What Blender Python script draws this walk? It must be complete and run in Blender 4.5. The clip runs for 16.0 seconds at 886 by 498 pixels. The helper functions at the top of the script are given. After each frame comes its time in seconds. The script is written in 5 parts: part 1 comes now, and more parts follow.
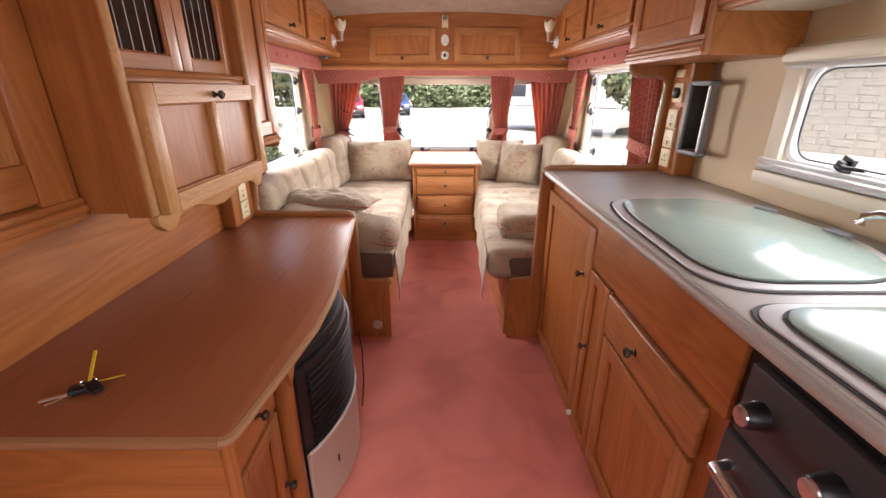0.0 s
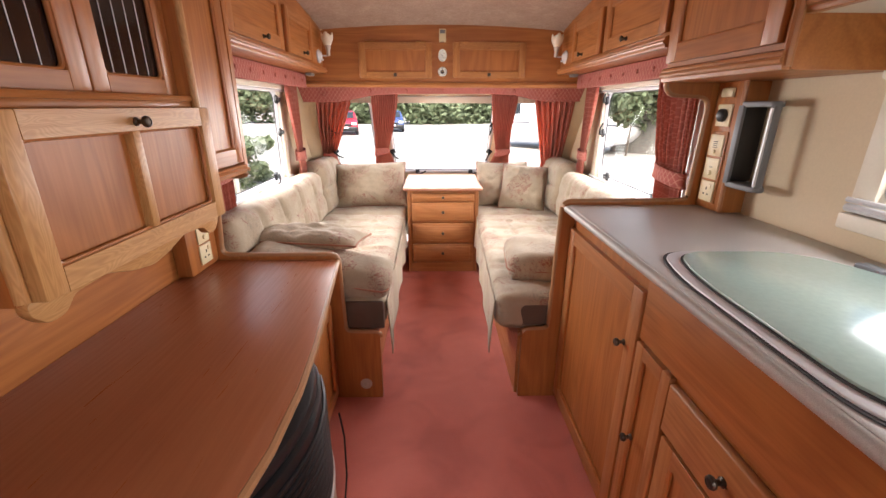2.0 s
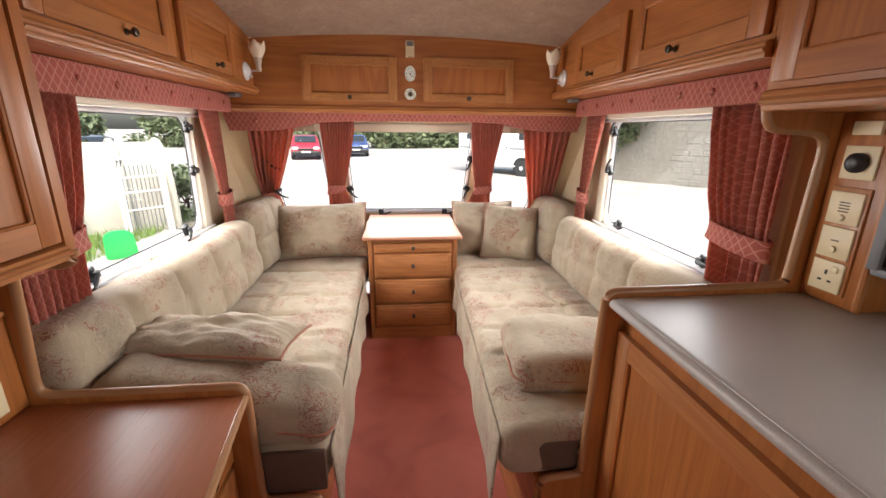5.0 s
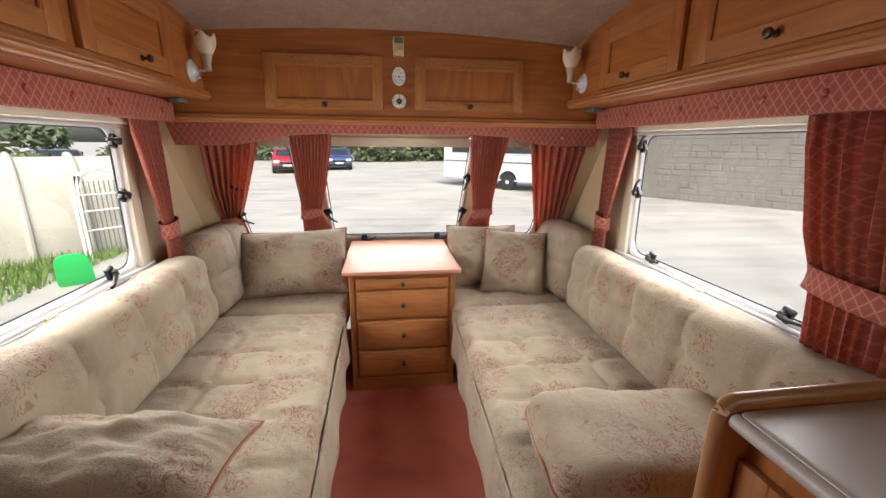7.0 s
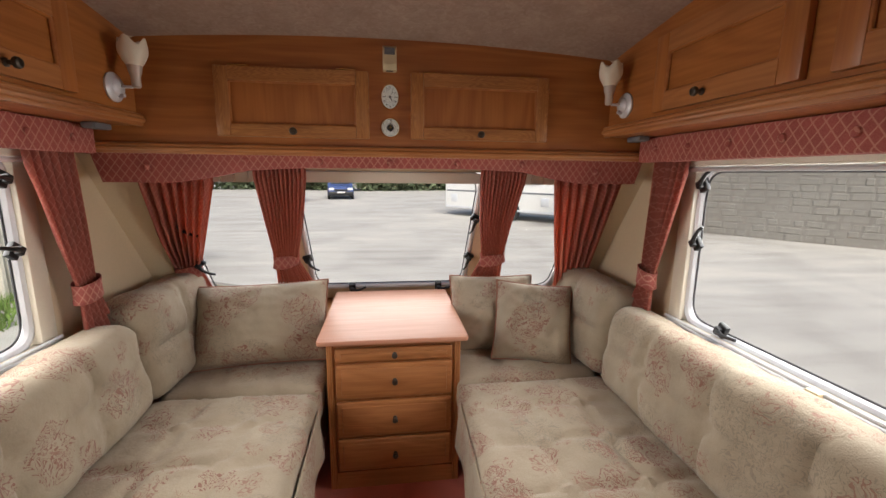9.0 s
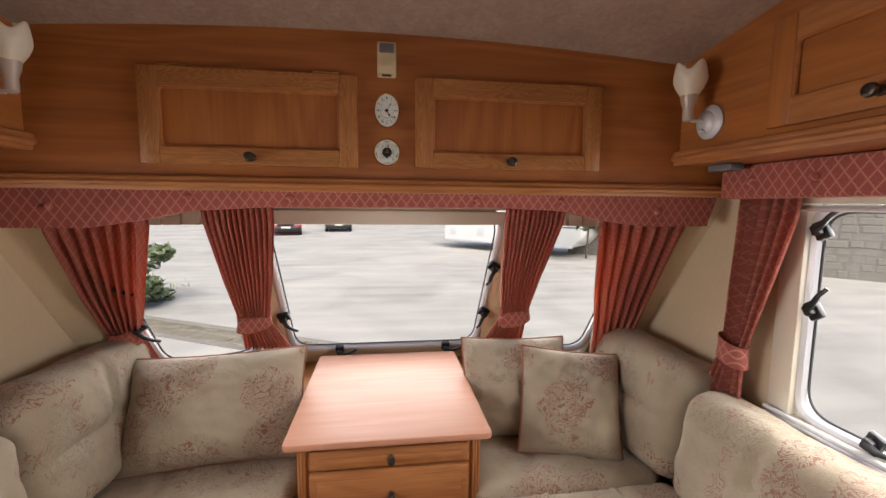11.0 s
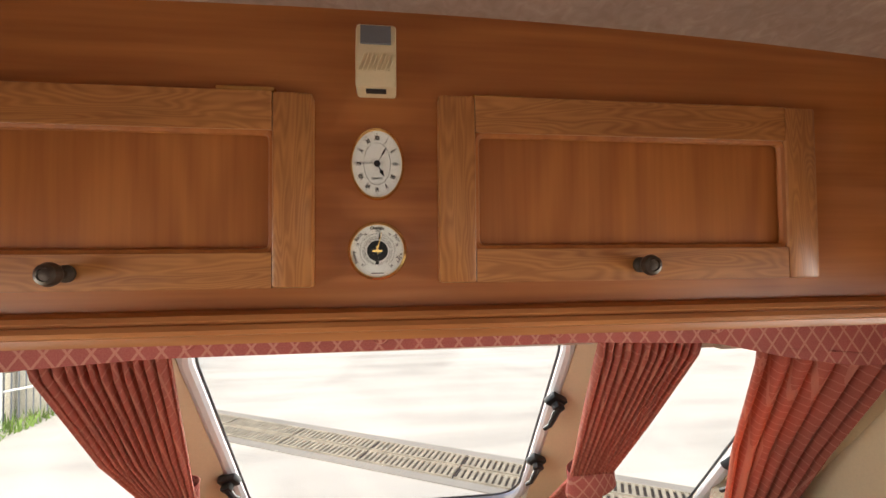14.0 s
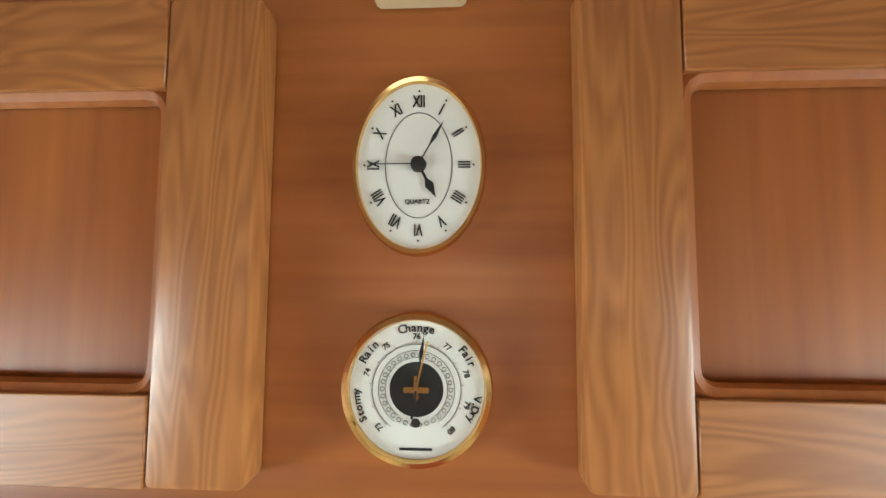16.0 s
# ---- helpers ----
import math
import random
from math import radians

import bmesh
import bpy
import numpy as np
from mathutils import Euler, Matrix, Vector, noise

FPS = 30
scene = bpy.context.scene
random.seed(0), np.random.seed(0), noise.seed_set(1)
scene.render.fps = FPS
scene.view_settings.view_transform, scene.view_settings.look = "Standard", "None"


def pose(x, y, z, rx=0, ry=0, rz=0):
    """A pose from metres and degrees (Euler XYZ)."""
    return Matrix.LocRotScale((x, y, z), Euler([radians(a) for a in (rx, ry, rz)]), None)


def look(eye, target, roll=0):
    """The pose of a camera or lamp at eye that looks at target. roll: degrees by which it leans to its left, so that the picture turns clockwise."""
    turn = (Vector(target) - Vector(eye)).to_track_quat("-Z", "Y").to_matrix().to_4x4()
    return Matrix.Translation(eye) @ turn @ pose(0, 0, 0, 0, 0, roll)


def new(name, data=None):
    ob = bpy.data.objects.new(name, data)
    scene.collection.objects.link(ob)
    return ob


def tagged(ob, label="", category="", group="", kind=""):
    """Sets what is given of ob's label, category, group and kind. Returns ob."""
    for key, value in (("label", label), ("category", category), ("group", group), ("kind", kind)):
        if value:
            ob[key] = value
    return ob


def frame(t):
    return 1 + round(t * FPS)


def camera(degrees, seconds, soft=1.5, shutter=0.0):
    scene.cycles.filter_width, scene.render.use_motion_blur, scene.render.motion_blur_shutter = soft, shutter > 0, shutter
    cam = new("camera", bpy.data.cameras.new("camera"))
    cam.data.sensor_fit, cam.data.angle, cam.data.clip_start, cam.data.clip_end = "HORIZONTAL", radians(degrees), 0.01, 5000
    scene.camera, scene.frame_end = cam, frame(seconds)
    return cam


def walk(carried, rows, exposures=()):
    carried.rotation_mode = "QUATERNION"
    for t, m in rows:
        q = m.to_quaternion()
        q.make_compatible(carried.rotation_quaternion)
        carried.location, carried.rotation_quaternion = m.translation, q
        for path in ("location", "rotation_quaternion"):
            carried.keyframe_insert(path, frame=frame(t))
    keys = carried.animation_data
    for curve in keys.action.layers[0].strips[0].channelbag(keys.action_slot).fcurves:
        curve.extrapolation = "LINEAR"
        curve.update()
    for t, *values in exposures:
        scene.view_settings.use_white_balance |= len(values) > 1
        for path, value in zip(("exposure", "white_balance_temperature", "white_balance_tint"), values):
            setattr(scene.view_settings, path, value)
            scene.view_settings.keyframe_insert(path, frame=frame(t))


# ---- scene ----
cam = camera(94.0, 16.0)
PATH = [
    (0, (-0.023, 0.018, 1.244), (-0.015, 1.884, 0.525), 0.2),
    (0.5, (-0.023, 0.103, 1.252), (-0.005, 1.975, 0.547), 0.3),
    (1, (-0.051, 0.192, 1.253), (-0.021, 2.068, 0.56), 0.3),
    (1.5, (-0.061, 0.268, 1.262), (-0.025, 2.15, 0.586), 0.2),
    (2, (-0.047, 0.355, 1.261), (-0.012, 2.245, 0.609), 0.2),
    (2.5, (-0.015, 0.481, 1.283), (0.026, 2.379, 0.655), 0.2),
    (3, (-0.001, 0.565, 1.287), (0.052, 2.469, 0.678), 0.2),
    (3.5, (-0.028, 0.674, 1.29), (0.064, 2.582, 0.697), 0.5),
    (4, (-0.047, 0.784, 1.295), (0.078, 2.694, 0.716), 0.6),
    (6.5, (-0.063, 1.339, 1.294), (0.206, 3.255, 0.788), 0.6),
    (7, (-0.069, 1.432, 1.3), (0.202, 3.352, 0.809), 0.6),
    (7.5, (-0.032, 1.574, 1.303), (0.216, 3.504, 0.839), 0.6),
    (8, (-0.01, 1.677, 1.319), (0.232, 3.613, 0.878), 0.7),
    (8.5, (0.005, 1.748, 1.319), (0.249, 3.691, 0.915), 0.7),
    (9, (-0.014, 1.866, 1.328), (0.252, 3.816, 0.969), 0.7),
    (11.5, (-0.004, 2.394, 1.368), (0.275, 4.367, 1.198), 0.5),
    (12, (-0.052, 2.509, 1.392), (0.244, 4.483, 1.269), 0.0),
    (12.5, (-0.063, 2.595, 1.397), (0.223, 4.574, 1.343), 0.1),
    (13, (-0.022, 2.698, 1.412), (0.242, 4.681, 1.432), -0.2),
    (13.5, (0.016, 2.775, 1.432), (0.265, 4.757, 1.526), -0.5),
    (14, (0.02, 2.844, 1.466), (0.249, 4.83, 1.522), -0.5),
    (14.5, (-0.021, 2.943, 1.485), (0.237, 4.923, 1.602), -0.6),
    (15, (-0.042, 3.033, 1.503), (0.221, 5.009, 1.668), -0.8),
    (15.5, (-0.022, 3.089, 1.51), (0.127, 5.071, 1.734), -0.1),
    (16, (0.021, 3.132, 1.525), (-0.087, 5.124, 1.67), 0.3),
]
EXPOSURES = [(0.0, 1.6, 6500, 18), (3.0, 1.6, 6500, 16), (4.2, 1.4, 6500, 14), (6.5, 0.85, 6500, 12), (9.0, 0.3, 6500, 13), (11.5, 0.5, 6500, 15), (13.0, 0.7, 6550, 14), (14.5, 1.0, 6800, 11), (15.0, 1.05, 6750, 9), (15.5, 1.5, 6350, 1), (16.0, 1.65, 5800, -4)]
walk(cam, [(t, look(eye, target, roll)) for t, eye, target, roll in PATH], EXPOSURES)

# ---- world, sun, window light and rear fill ----
world = bpy.data.worlds.new("overcast_sky")
scene.world = world
world.use_nodes = True
wn = world.node_tree.nodes
sky = wn.new("ShaderNodeTexSky")
sky.sky_type = "NISHITA"
sky.sun_disc = False
sky.sun_elevation, sky.sun_rotation = radians(50), radians(200)
sky.air_density, sky.dust_density = 1.0, 4.0
world.node_tree.links.new(sky.outputs[0], wn["Background"].inputs[0])
wn["Background"].inputs[1].default_value = 0.15
sun_data = bpy.data.lights.new("sun", "SUN")
sun_data.energy, sun_data.angle, sun_data.color = 3.1, radians(40), (1, 0.96, 0.9)
sun = new("sun", sun_data)
sun.matrix_basis = look((2, -6, 12), (0, 4, 0))


def window_light(name, m, w, h, watts, tint=(1.0, 0.97, 0.93)):
    d = bpy.data.lights.new(name, "AREA")
    d.shape, d.size, d.size_y, d.energy, d.color = "RECTANGLE", w, h, watts, tint
    d.spread = radians(125)
    ob = new(name, d)
    ob.matrix_basis = m
    return ob


# added fill lamp behind the camera; the rear window there is unseen, only assumed
window_light("rear_fill_light", look((0.0, -0.98, 1.3), (0, 2, 1.0)), 1.3, 0.7, 0.7)
for side in (-1, 1):
    window_light("side_sky_light", look((side * 1.14, 2.80, 1.13), (0, 2.80, 0.60)), 0.74, 0.56, 6.5)
    window_light("front_side_sky_light", look((side * 0.71, 3.93, 1.06), (side * 0.50, 3.0, 0.60)), 0.34, 0.56, 1.6)
window_light("front_sky_light", look((0, 4.04, 1.05), (0, 3.0, 0.56)), 0.86, 0.58, 4.4)
window_light("kitchen_sky_light", look((1.14, 0.85, 1.21), (0.0, 0.85, 0.70)), 0.96, 0.30, 2.4)


# ---- materials ----
class Net:
    """A small helper to wire a node material."""

    def __init__(self, name, rough=0.5, metal=0.0):
        self.mat = bpy.data.materials.new(name)
        self.mat.use_nodes = True
        self.tree = self.mat.node_tree
        self.bsdf = self.tree.nodes["Principled BSDF"]
        self.bsdf.inputs["Roughness"].default_value = rough
        self.bsdf.inputs["Metallic"].default_value = metal
        self.coord = self.tree.nodes.new("ShaderNodeTexCoord").outputs["Object"]

    def link(self, a, b):
        self.tree.links.new(a, b)

    def mapped(self, scale):
        n = self.tree.nodes.new("ShaderNodeMapping")
        n.inputs["Scale"].default_value = scale
        self.link(self.coord, n.inputs["Vector"])
        return n.outputs[0]

    def noise(self, vec, scale, detail=4, distortion=0.0):
        n = self.tree.nodes.new("ShaderNodeTexNoise")
        n.inputs["Scale"].default_value, n.inputs["Detail"].default_value = scale, detail
        n.inputs["Distortion"].default_value = distortion
        self.link(vec, n.inputs["Vector"])
        return n.outputs[0]

    def voronoi(self, vec, scale, feature="F1"):
        n = self.tree.nodes.new("ShaderNodeTexVoronoi")
        n.feature = feature
        n.inputs["Scale"].default_value = scale
        self.link(vec, n.inputs["Vector"])
        return n

    def math(self, op, a, b=None, clamp=False):
        n = self.tree.nodes.new("ShaderNodeMath")
        n.operation, n.use_clamp = op, clamp
        for i, v in enumerate((a, b)):
            if v is None:
                continue
            if isinstance(v, (int, float)):
                n.inputs[i].default_value = v
            else:
                self.link(v, n.inputs[i])
        return n.outputs[0]

    def ramp(self, fac, stops):
        n = self.tree.nodes.new("ShaderNodeValToRGB")
        e = n.color_ramp.elements
        while len(e) < len(stops):
            e.new(0.5)
        for i, (p, c) in enumerate(stops):
            e[i].position = p
            e[i].color = (*c, 1) if len(c) == 3 else c
        self.link(fac, n.inputs[0])
        return n.outputs[0]

    def mix(self, fac, a, b, mode="MIX"):
        n = self.tree.nodes.new("ShaderNodeMix")
        n.data_type, n.blend_type = "RGBA", mode
        for sock, v in ((n.inputs[0], fac), (n.inputs[6], a), (n.inputs[7], b)):
            if isinstance(v, (int, float)):
                sock.default_value = v
            elif isinstance(v, tuple):
                sock.default_value = (*v, 1)
            else:
                self.link(v, sock)
        return n.outputs[2]

    def bump(self, height, strength, dist=0.002):
        n = self.tree.nodes.new("ShaderNodeBump")
        n.inputs["Strength"].default_value, n.inputs["Distance"].default_value = strength, dist
        self.link(height, n.inputs["Height"])
        self.link(n.outputs[0], self.bsdf.inputs["Normal"])

    def colour(self, c):
        self.link(c, self.bsdf.inputs["Base Color"])


def tone(c, k):
    return tuple(min(1.0, v * k) for v in c)


def plain(name, c, rough=0.5, metal=0.0, scale=30.0, spread=0.12, bump=0.15, dist=0.001):
    n = Net(name, rough, metal)
    fine, wide = n.noise(n.coord, scale * 8, 3), n.noise(n.coord, scale * 0.2, 3)
    both = n.math("ADD", n.math("MULTIPLY", fine, 0.5), n.math("MULTIPLY", wide, 0.5))
    n.colour(n.ramp(both, [(0.3, tone(c, 1 - spread)), (0.7, tone(c, 1 + spread))]))
    if bump:
        n.bump(fine, bump, dist)
    return n.mat


def wood(name, axis, dark, light, rough=0.32, rings=22.0, fig=0.2, across=3.2):
    """Oak-like grain running along one axis."""
    n = Net(name, rough)
    broad = [across] * 3
    fine = [130.0, 130.0, 130.0]
    broad[axis], fine[axis] = across * 0.16, 5.0
    slow = n.noise(n.mapped(tuple(broad)), 1.6, 2, 0.4)
    figure = n.math("SINE", n.math("MULTIPLY", slow, rings * 3))
    figure = n.math("MULTIPLY", n.math("ADD", figure, 1.0), 0.5)
    pores = n.noise(n.mapped(tuple(fine)), 1.0, 4)
    cloud = n.noise(n.coord, 2.2, 2)
    total = n.math("ADD", n.math("MULTIPLY", figure, fig), n.math("MULTIPLY", pores, 0.74 - fig))
    total = n.math("ADD", total, n.math("MULTIPLY", cloud, 0.26))
    n.colour(n.ramp(total, [(0.28, dark), (0.72, light)]))
    n.link(n.ramp(pores, [(0.3, (rough + 0.12,) * 3), (0.7, (rough - 0.03,) * 3)]), n.bsdf.inputs["Roughness"])
    n.bump(pores, 0.12, 0.0006)
    return n.mat


W_D, W_L = (0.30, 0.099, 0.025), (0.44, 0.166, 0.043)
WOOD_Z = wood("cherry_veneer_upright", 2, W_D, W_L)
WOOD_Y = wood("cherry_veneer_lengthwise", 1, W_D, W_L)
WOOD_X = wood("cherry_veneer_crosswise", 0, W_D, W_L)
O_D, O_L = (0.31, 0.115, 0.036), (0.46, 0.195, 0.066)
OAK_Z = wood("honey_oak_upright", 2, O_D, O_L, 0.32, 16, 0.16, 7.0)
OAK_Y = wood("honey_oak_lengthwise", 1, O_D, O_L, 0.32, 16, 0.16, 7.0)
OAK_X = wood("honey_oak_crosswise", 0, O_D, O_L, 0.32, 16, 0.16, 7.0)
A_D, A_L = (0.27, 0.102, 0.030), (0.48, 0.215, 0.065)
ASH_Z = wood("ash_frame_upright", 2, A_D, A_L, 0.34, 45, 0.20, 16.0)
ASH_X = wood("ash_frame_crosswise", 0, A_D, A_L, 0.34, 45, 0.20, 16.0)
F_D, F_L = (0.40, 0.195, 0.065), (0.58, 0.325, 0.125)
FLAP_Z = wood("pale_oak_upright", 2, F_D, F_L, 0.34, 45, 0.20, 16.0)
FLAP_Y = wood("pale_oak_lengthwise", 1, F_D, F_L, 0.34, 45, 0.20, 16.0)
TABLE_Y = wood("desk_laminate", 1, (0.30, 0.098, 0.040), (0.36, 0.125, 0.052), 0.30, 6, 0.10)
TABLE_X = wood("chest_laminate", 0, (0.46, 0.205, 0.12), (0.54, 0.26, 0.16), 0.42, 9)
EDGING = plain("tan_edge_strip", (0.36, 0.185, 0.085), 0.32, 0, 30, 0.08, 0.05)
CREAM = plain("cream_wall_vinyl", (0.66, 0.54, 0.36), 0.6, 0, 20, 0.05, 0.15)
WHITE_TRIM = plain("cream_window_trim", (0.72, 0.66, 0.54), 0.45, 0, 20, 0.04, 0.05)
BLACK = plain("black_plastic", (0.012, 0.012, 0.013), 0.4, 0, 60, 0.2, 0.1)
RUBBER = plain("black_rubber_seal", (0.055, 0.055, 0.058), 0.7, 0, 60, 0.2, 0.2)
CHARCOAL = plain("charcoal_enamel", (0.055, 0.055, 0.06), 0.35, 0, 40, 0.12, 0.03)
GREY_PLASTIC = plain("grey_plastic", (0.16, 0.17, 0.185), 0.45, 0, 60, 0.1, 0.08)
ALU = plain("brushed_aluminium", (0.66, 0.67, 0.69), 0.38, 0.25, 50, 0.06, 0.05)
CHROME = plain("chrome", (0.75, 0.75, 0.77), 0.12, 1.0, 50, 0.03, 0)
BRASS = plain("polished_brass", (0.78, 0.52, 0.2), 0.16, 1.0, 50, 0.06, 0)
KNOB = plain("antique_brass_knob", (0.085, 0.07, 0.055), 0.35, 0.75, 90, 0.3, 0.1)
IVORY = plain("ivory_plastic", (0.70, 0.60, 0.38), 0.4, 0, 40, 0.04, 0.03)
WHITE_PLASTIC = plain("white_plastic", (0.75, 0.74, 0.70), 0.4, 0, 40, 0.03, 0.02)
SILVER = plain("silver_beige_panel", (0.50, 0.42, 0.35), 0.45, 0.2, 40, 0.05, 0.04)
INK = plain("printed_ink", (0.015, 0.014, 0.014), 0.6, 0, 40, 0.1, 0)
PAPER = plain("dial_paper", (0.88, 0.88, 0.85), 0.45, 0, 40, 0.03, 0)
YELLOW = plain("yellow_tag", (0.75, 0.52, 0.03), 0.5, 0, 40, 0.1, 0)
SHADE = plain("frosted_tulip_glass", (0.80, 0.74, 0.60), 0.3, 0, 40, 0.04, 0.02)
HIDE = plain("brown_cushion_end", (0.10, 0.065, 0.045), 0.7, 0, 50, 0.2, 0.3)
# near-black that paints the shade of hollows: desk recess and drain
VOID_SHADE = plain("void_shade_black", (0.03, 0.022, 0.018), 0.8, 0, 30, 0.2, 0)


def carpet():
    n = Net("salmon_carpet", 0.95)
    pile, wide = n.noise(n.coord, 420, 2), n.noise(n.coord, 3.5, 5, 1.0)
    base = n.ramp(wide, [(0.33, (0.50, 0.125, 0.092)), (0.5, (0.66, 0.185, 0.137)), (0.68, (0.74, 0.225, 0.17))])
    n.colour(n.mix(0.35, base, n.ramp(pile, [(0.3, (0.36, 0.085, 0.065)), (0.7, (0.76, 0.24, 0.18))])))
    n.bump(pile, 0.6, 0.004)
    n.bsdf.inputs["Sheen Weight"].default_value = 0.2
    return n.mat


def lining():
    n = Net("mottled_ceiling_lining", 0.9)
    a, b = n.noise(n.coord, 45, 5, 1.5), n.noise(n.coord, 9, 4)
    n.colour(n.ramp(n.math("ADD", n.math("MULTIPLY", a, 0.6), n.math("MULTIPLY", b, 0.4)),
                    [(0.34, (0.34, 0.25, 0.195)), (0.5, (0.40, 0.30, 0.24)), (0.64, (0.46, 0.36, 0.29))]))
    n.bump(a, 0.4, 0.003)
    return n.mat


def floral():
    """Cream tapestry with faded pink, red and grey-green motifs."""
    n = Net("floral_tapestry", 0.92)
    weave = n.noise(n.mapped((260, 260, 700)), 1.0, 2)
    wide = n.noise(n.coord, 6, 3)
    base = n.ramp(wide, [(0.3, (0.29, 0.232, 0.155)), (0.7, (0.41, 0.34, 0.235))])
    warp = n.tree.nodes.new("ShaderNodeMix")
    warp.data_type = "VECTOR"
    warp.inputs[0].default_value = 0.06
    n.link(n.coord, warp.inputs[4])
    swirl = n.tree.nodes.new("ShaderNodeTexNoise")
    swirl.inputs["Scale"].default_value = 16
    n.link(n.coord, swirl.inputs["Vector"])
    n.link(swirl.outputs[1], warp.inputs[5])
    vec = warp.outputs[1]

    def motif(scale, reach, ring, salt):
        shift = n.tree.nodes.new("ShaderNodeVectorMath")
        shift.inputs[1].default_value = (salt, salt * 1.7, salt * 0.6)
        n.link(vec, shift.inputs[0])
        v = n.voronoi(shift.outputs[0], scale)
        near = n.math("LESS_THAN", v.outputs["Distance"], reach)
        petals = n.noise(shift.outputs[0], ring, 1, 2.5)
        lines = n.ramp(n.math("SINE", n.math("MULTIPLY", petals, 34.0)), [(0.52, (0, 0, 0)), (0.68, (1, 1, 1))])
        keep = n.tree.nodes.new("ShaderNodeSeparateColor")
        n.link(v.outputs["Color"], keep.inputs[0])
        chosen = n.math("GREATER_THAN", keep.outputs[0], 0.35)
        return n.math("MULTIPLY", n.math("MULTIPLY", near, chosen), lines)

    c = n.mix(n.math("MULTIPLY", motif(5.5, 0.46, 24, 4.4), 0.6), base, (0.17, 0.145, 0.105))
    c = n.mix(n.math("MULTIPLY", motif(6.2, 0.47, 20, 0.0), 0.9), c, (0.21, 0.055, 0.036))
    c = n.mix(n.math("MULTIPLY", motif(9.0, 0.38, 16, 9.1), 0.75), c, (0.25, 0.085, 0.055))
    c = n.mix(0.22, c, n.ramp(weave, [(0.3, (0.26, 0.2, 0.145)), (0.7, (0.50, 0.42, 0.32))]))
    n.colour(c)
    pucker = n.noise(n.mapped((30, 30, 30)), 1.0, 5, 0.8)
    n.bump(n.math("ADD", n.math("MULTIPLY", weave, 0.35), pucker), 0.55, 0.006)
    n.bsdf.inputs["Sheen Weight"].default_value = 0.15
    return n.mat


def lattice(name, cloth, thread, glow=0.0):
    """Woven cloth with a diamond lattice."""
    n = Net(name, 0.85)
    sep = n.tree.nodes.new("ShaderNodeSeparateXYZ")
    n.link(n.coord, sep.inputs[0])
    u = n.math("MULTIPLY", n.math("ADD", sep.outputs[0], sep.outputs[1]), 36)
    v = n.math("MULTIPLY", sep.outputs[2], 27)
    a = n.math("ABSOLUTE", n.math("SUBTRACT", n.math("FRACT", n.math("ADD", u, v)), 0.5))
    b = n.math("ABSOLUTE", n.math("SUBTRACT", n.math("FRACT", n.math("SUBTRACT", u, v)), 0.5))
    line = n.math("MAXIMUM", n.math("LESS_THAN", a, 0.075), n.math("LESS_THAN", b, 0.075))
    weave = n.noise(n.coord, 500, 2)
    wide = n.noise(n.coord, 12, 3)
    ground_c = n.ramp(wide, [(0.3, tone(cloth, 0.85)), (0.7, tone(cloth, 1.15))])
    c = n.mix(n.math("MULTIPLY", line, 0.75), ground_c, thread)
    n.colour(n.mix(0.2, c, n.ramp(weave, [(0.3, tone(cloth, 0.6)), (0.7, tone(thread, 1.0))])))
    n.bump(weave, 0.25, 0.001)
    if glow:
        leaf = n.tree.nodes.new("ShaderNodeBsdfTranslucent")
        leaf.inputs[0].default_value = (cloth[0] * 2.0, cloth[1] * 2.6, cloth[2] * 2.0, 1)
        blend = n.tree.nodes.new("ShaderNodeMixShader")
        blend.inputs[0].default_value = glow
        n.link(n.bsdf.outputs[0], blend.inputs[1])
        n.link(leaf.outputs[0], blend.inputs[2])
        n.link(blend.outputs[0], n.tree.nodes["Material Output"].inputs[0])
    return n.mat


CARPET, LINING, FLORAL = carpet(), lining(), floral()
CURTAIN = lattice("terracotta_curtain", (0.36, 0.095, 0.072), (0.62, 0.30, 0.22), 0.38)
PELMET = lattice("terracotta_pelmet", (0.34, 0.075, 0.062), (0.56, 0.27, 0.2))


def worktop():
    n = Net("grey_worktop", 0.4)
    a, b = n.noise(n.coord, 700, 2), n.noise(n.coord, 8, 3)
    c = n.ramp(a, [(0.35, (0.38, 0.37, 0.35)), (0.65, (0.54, 0.525, 0.50))])
    n.colour(n.mix(0.3, c, n.ramp(b, [(0.3, (0.42, 0.41, 0.39)), (0.7, (0.52, 0.50, 0.48))])))
    n.bump(a, 0.05, 0.0005)
    return n.mat


WORKTOP = worktop()


def glass(name, tint=(0.96, 0.98, 0.97), rough=0.0):
    """A thin pane: mostly clear, glossy at a slant."""
    n = Net(name)
    t = n.tree.nodes
    clear, gloss, mixer, fres = (t.new(k) for k in ("ShaderNodeBsdfTransparent", "ShaderNodeBsdfGlossy", "ShaderNodeMixShader", "ShaderNodeLayerWeight"))
    clear.inputs[0].default_value = (*tint, 1)
    gloss.inputs["Roughness"].default_value = rough
    slant = n.math("POWER", fres.outputs["Facing"], 5.0)
    n.link(n.math("ADD", n.math("MULTIPLY", slant, 0.3), 0.004), mixer.inputs[0])
    n.link(clear.outputs[0], mixer.inputs[1])
    n.link(gloss.outputs[0], mixer.inputs[2])
    n.link(mixer.outputs[0], t["Material Output"].inputs[0])
    return n.mat


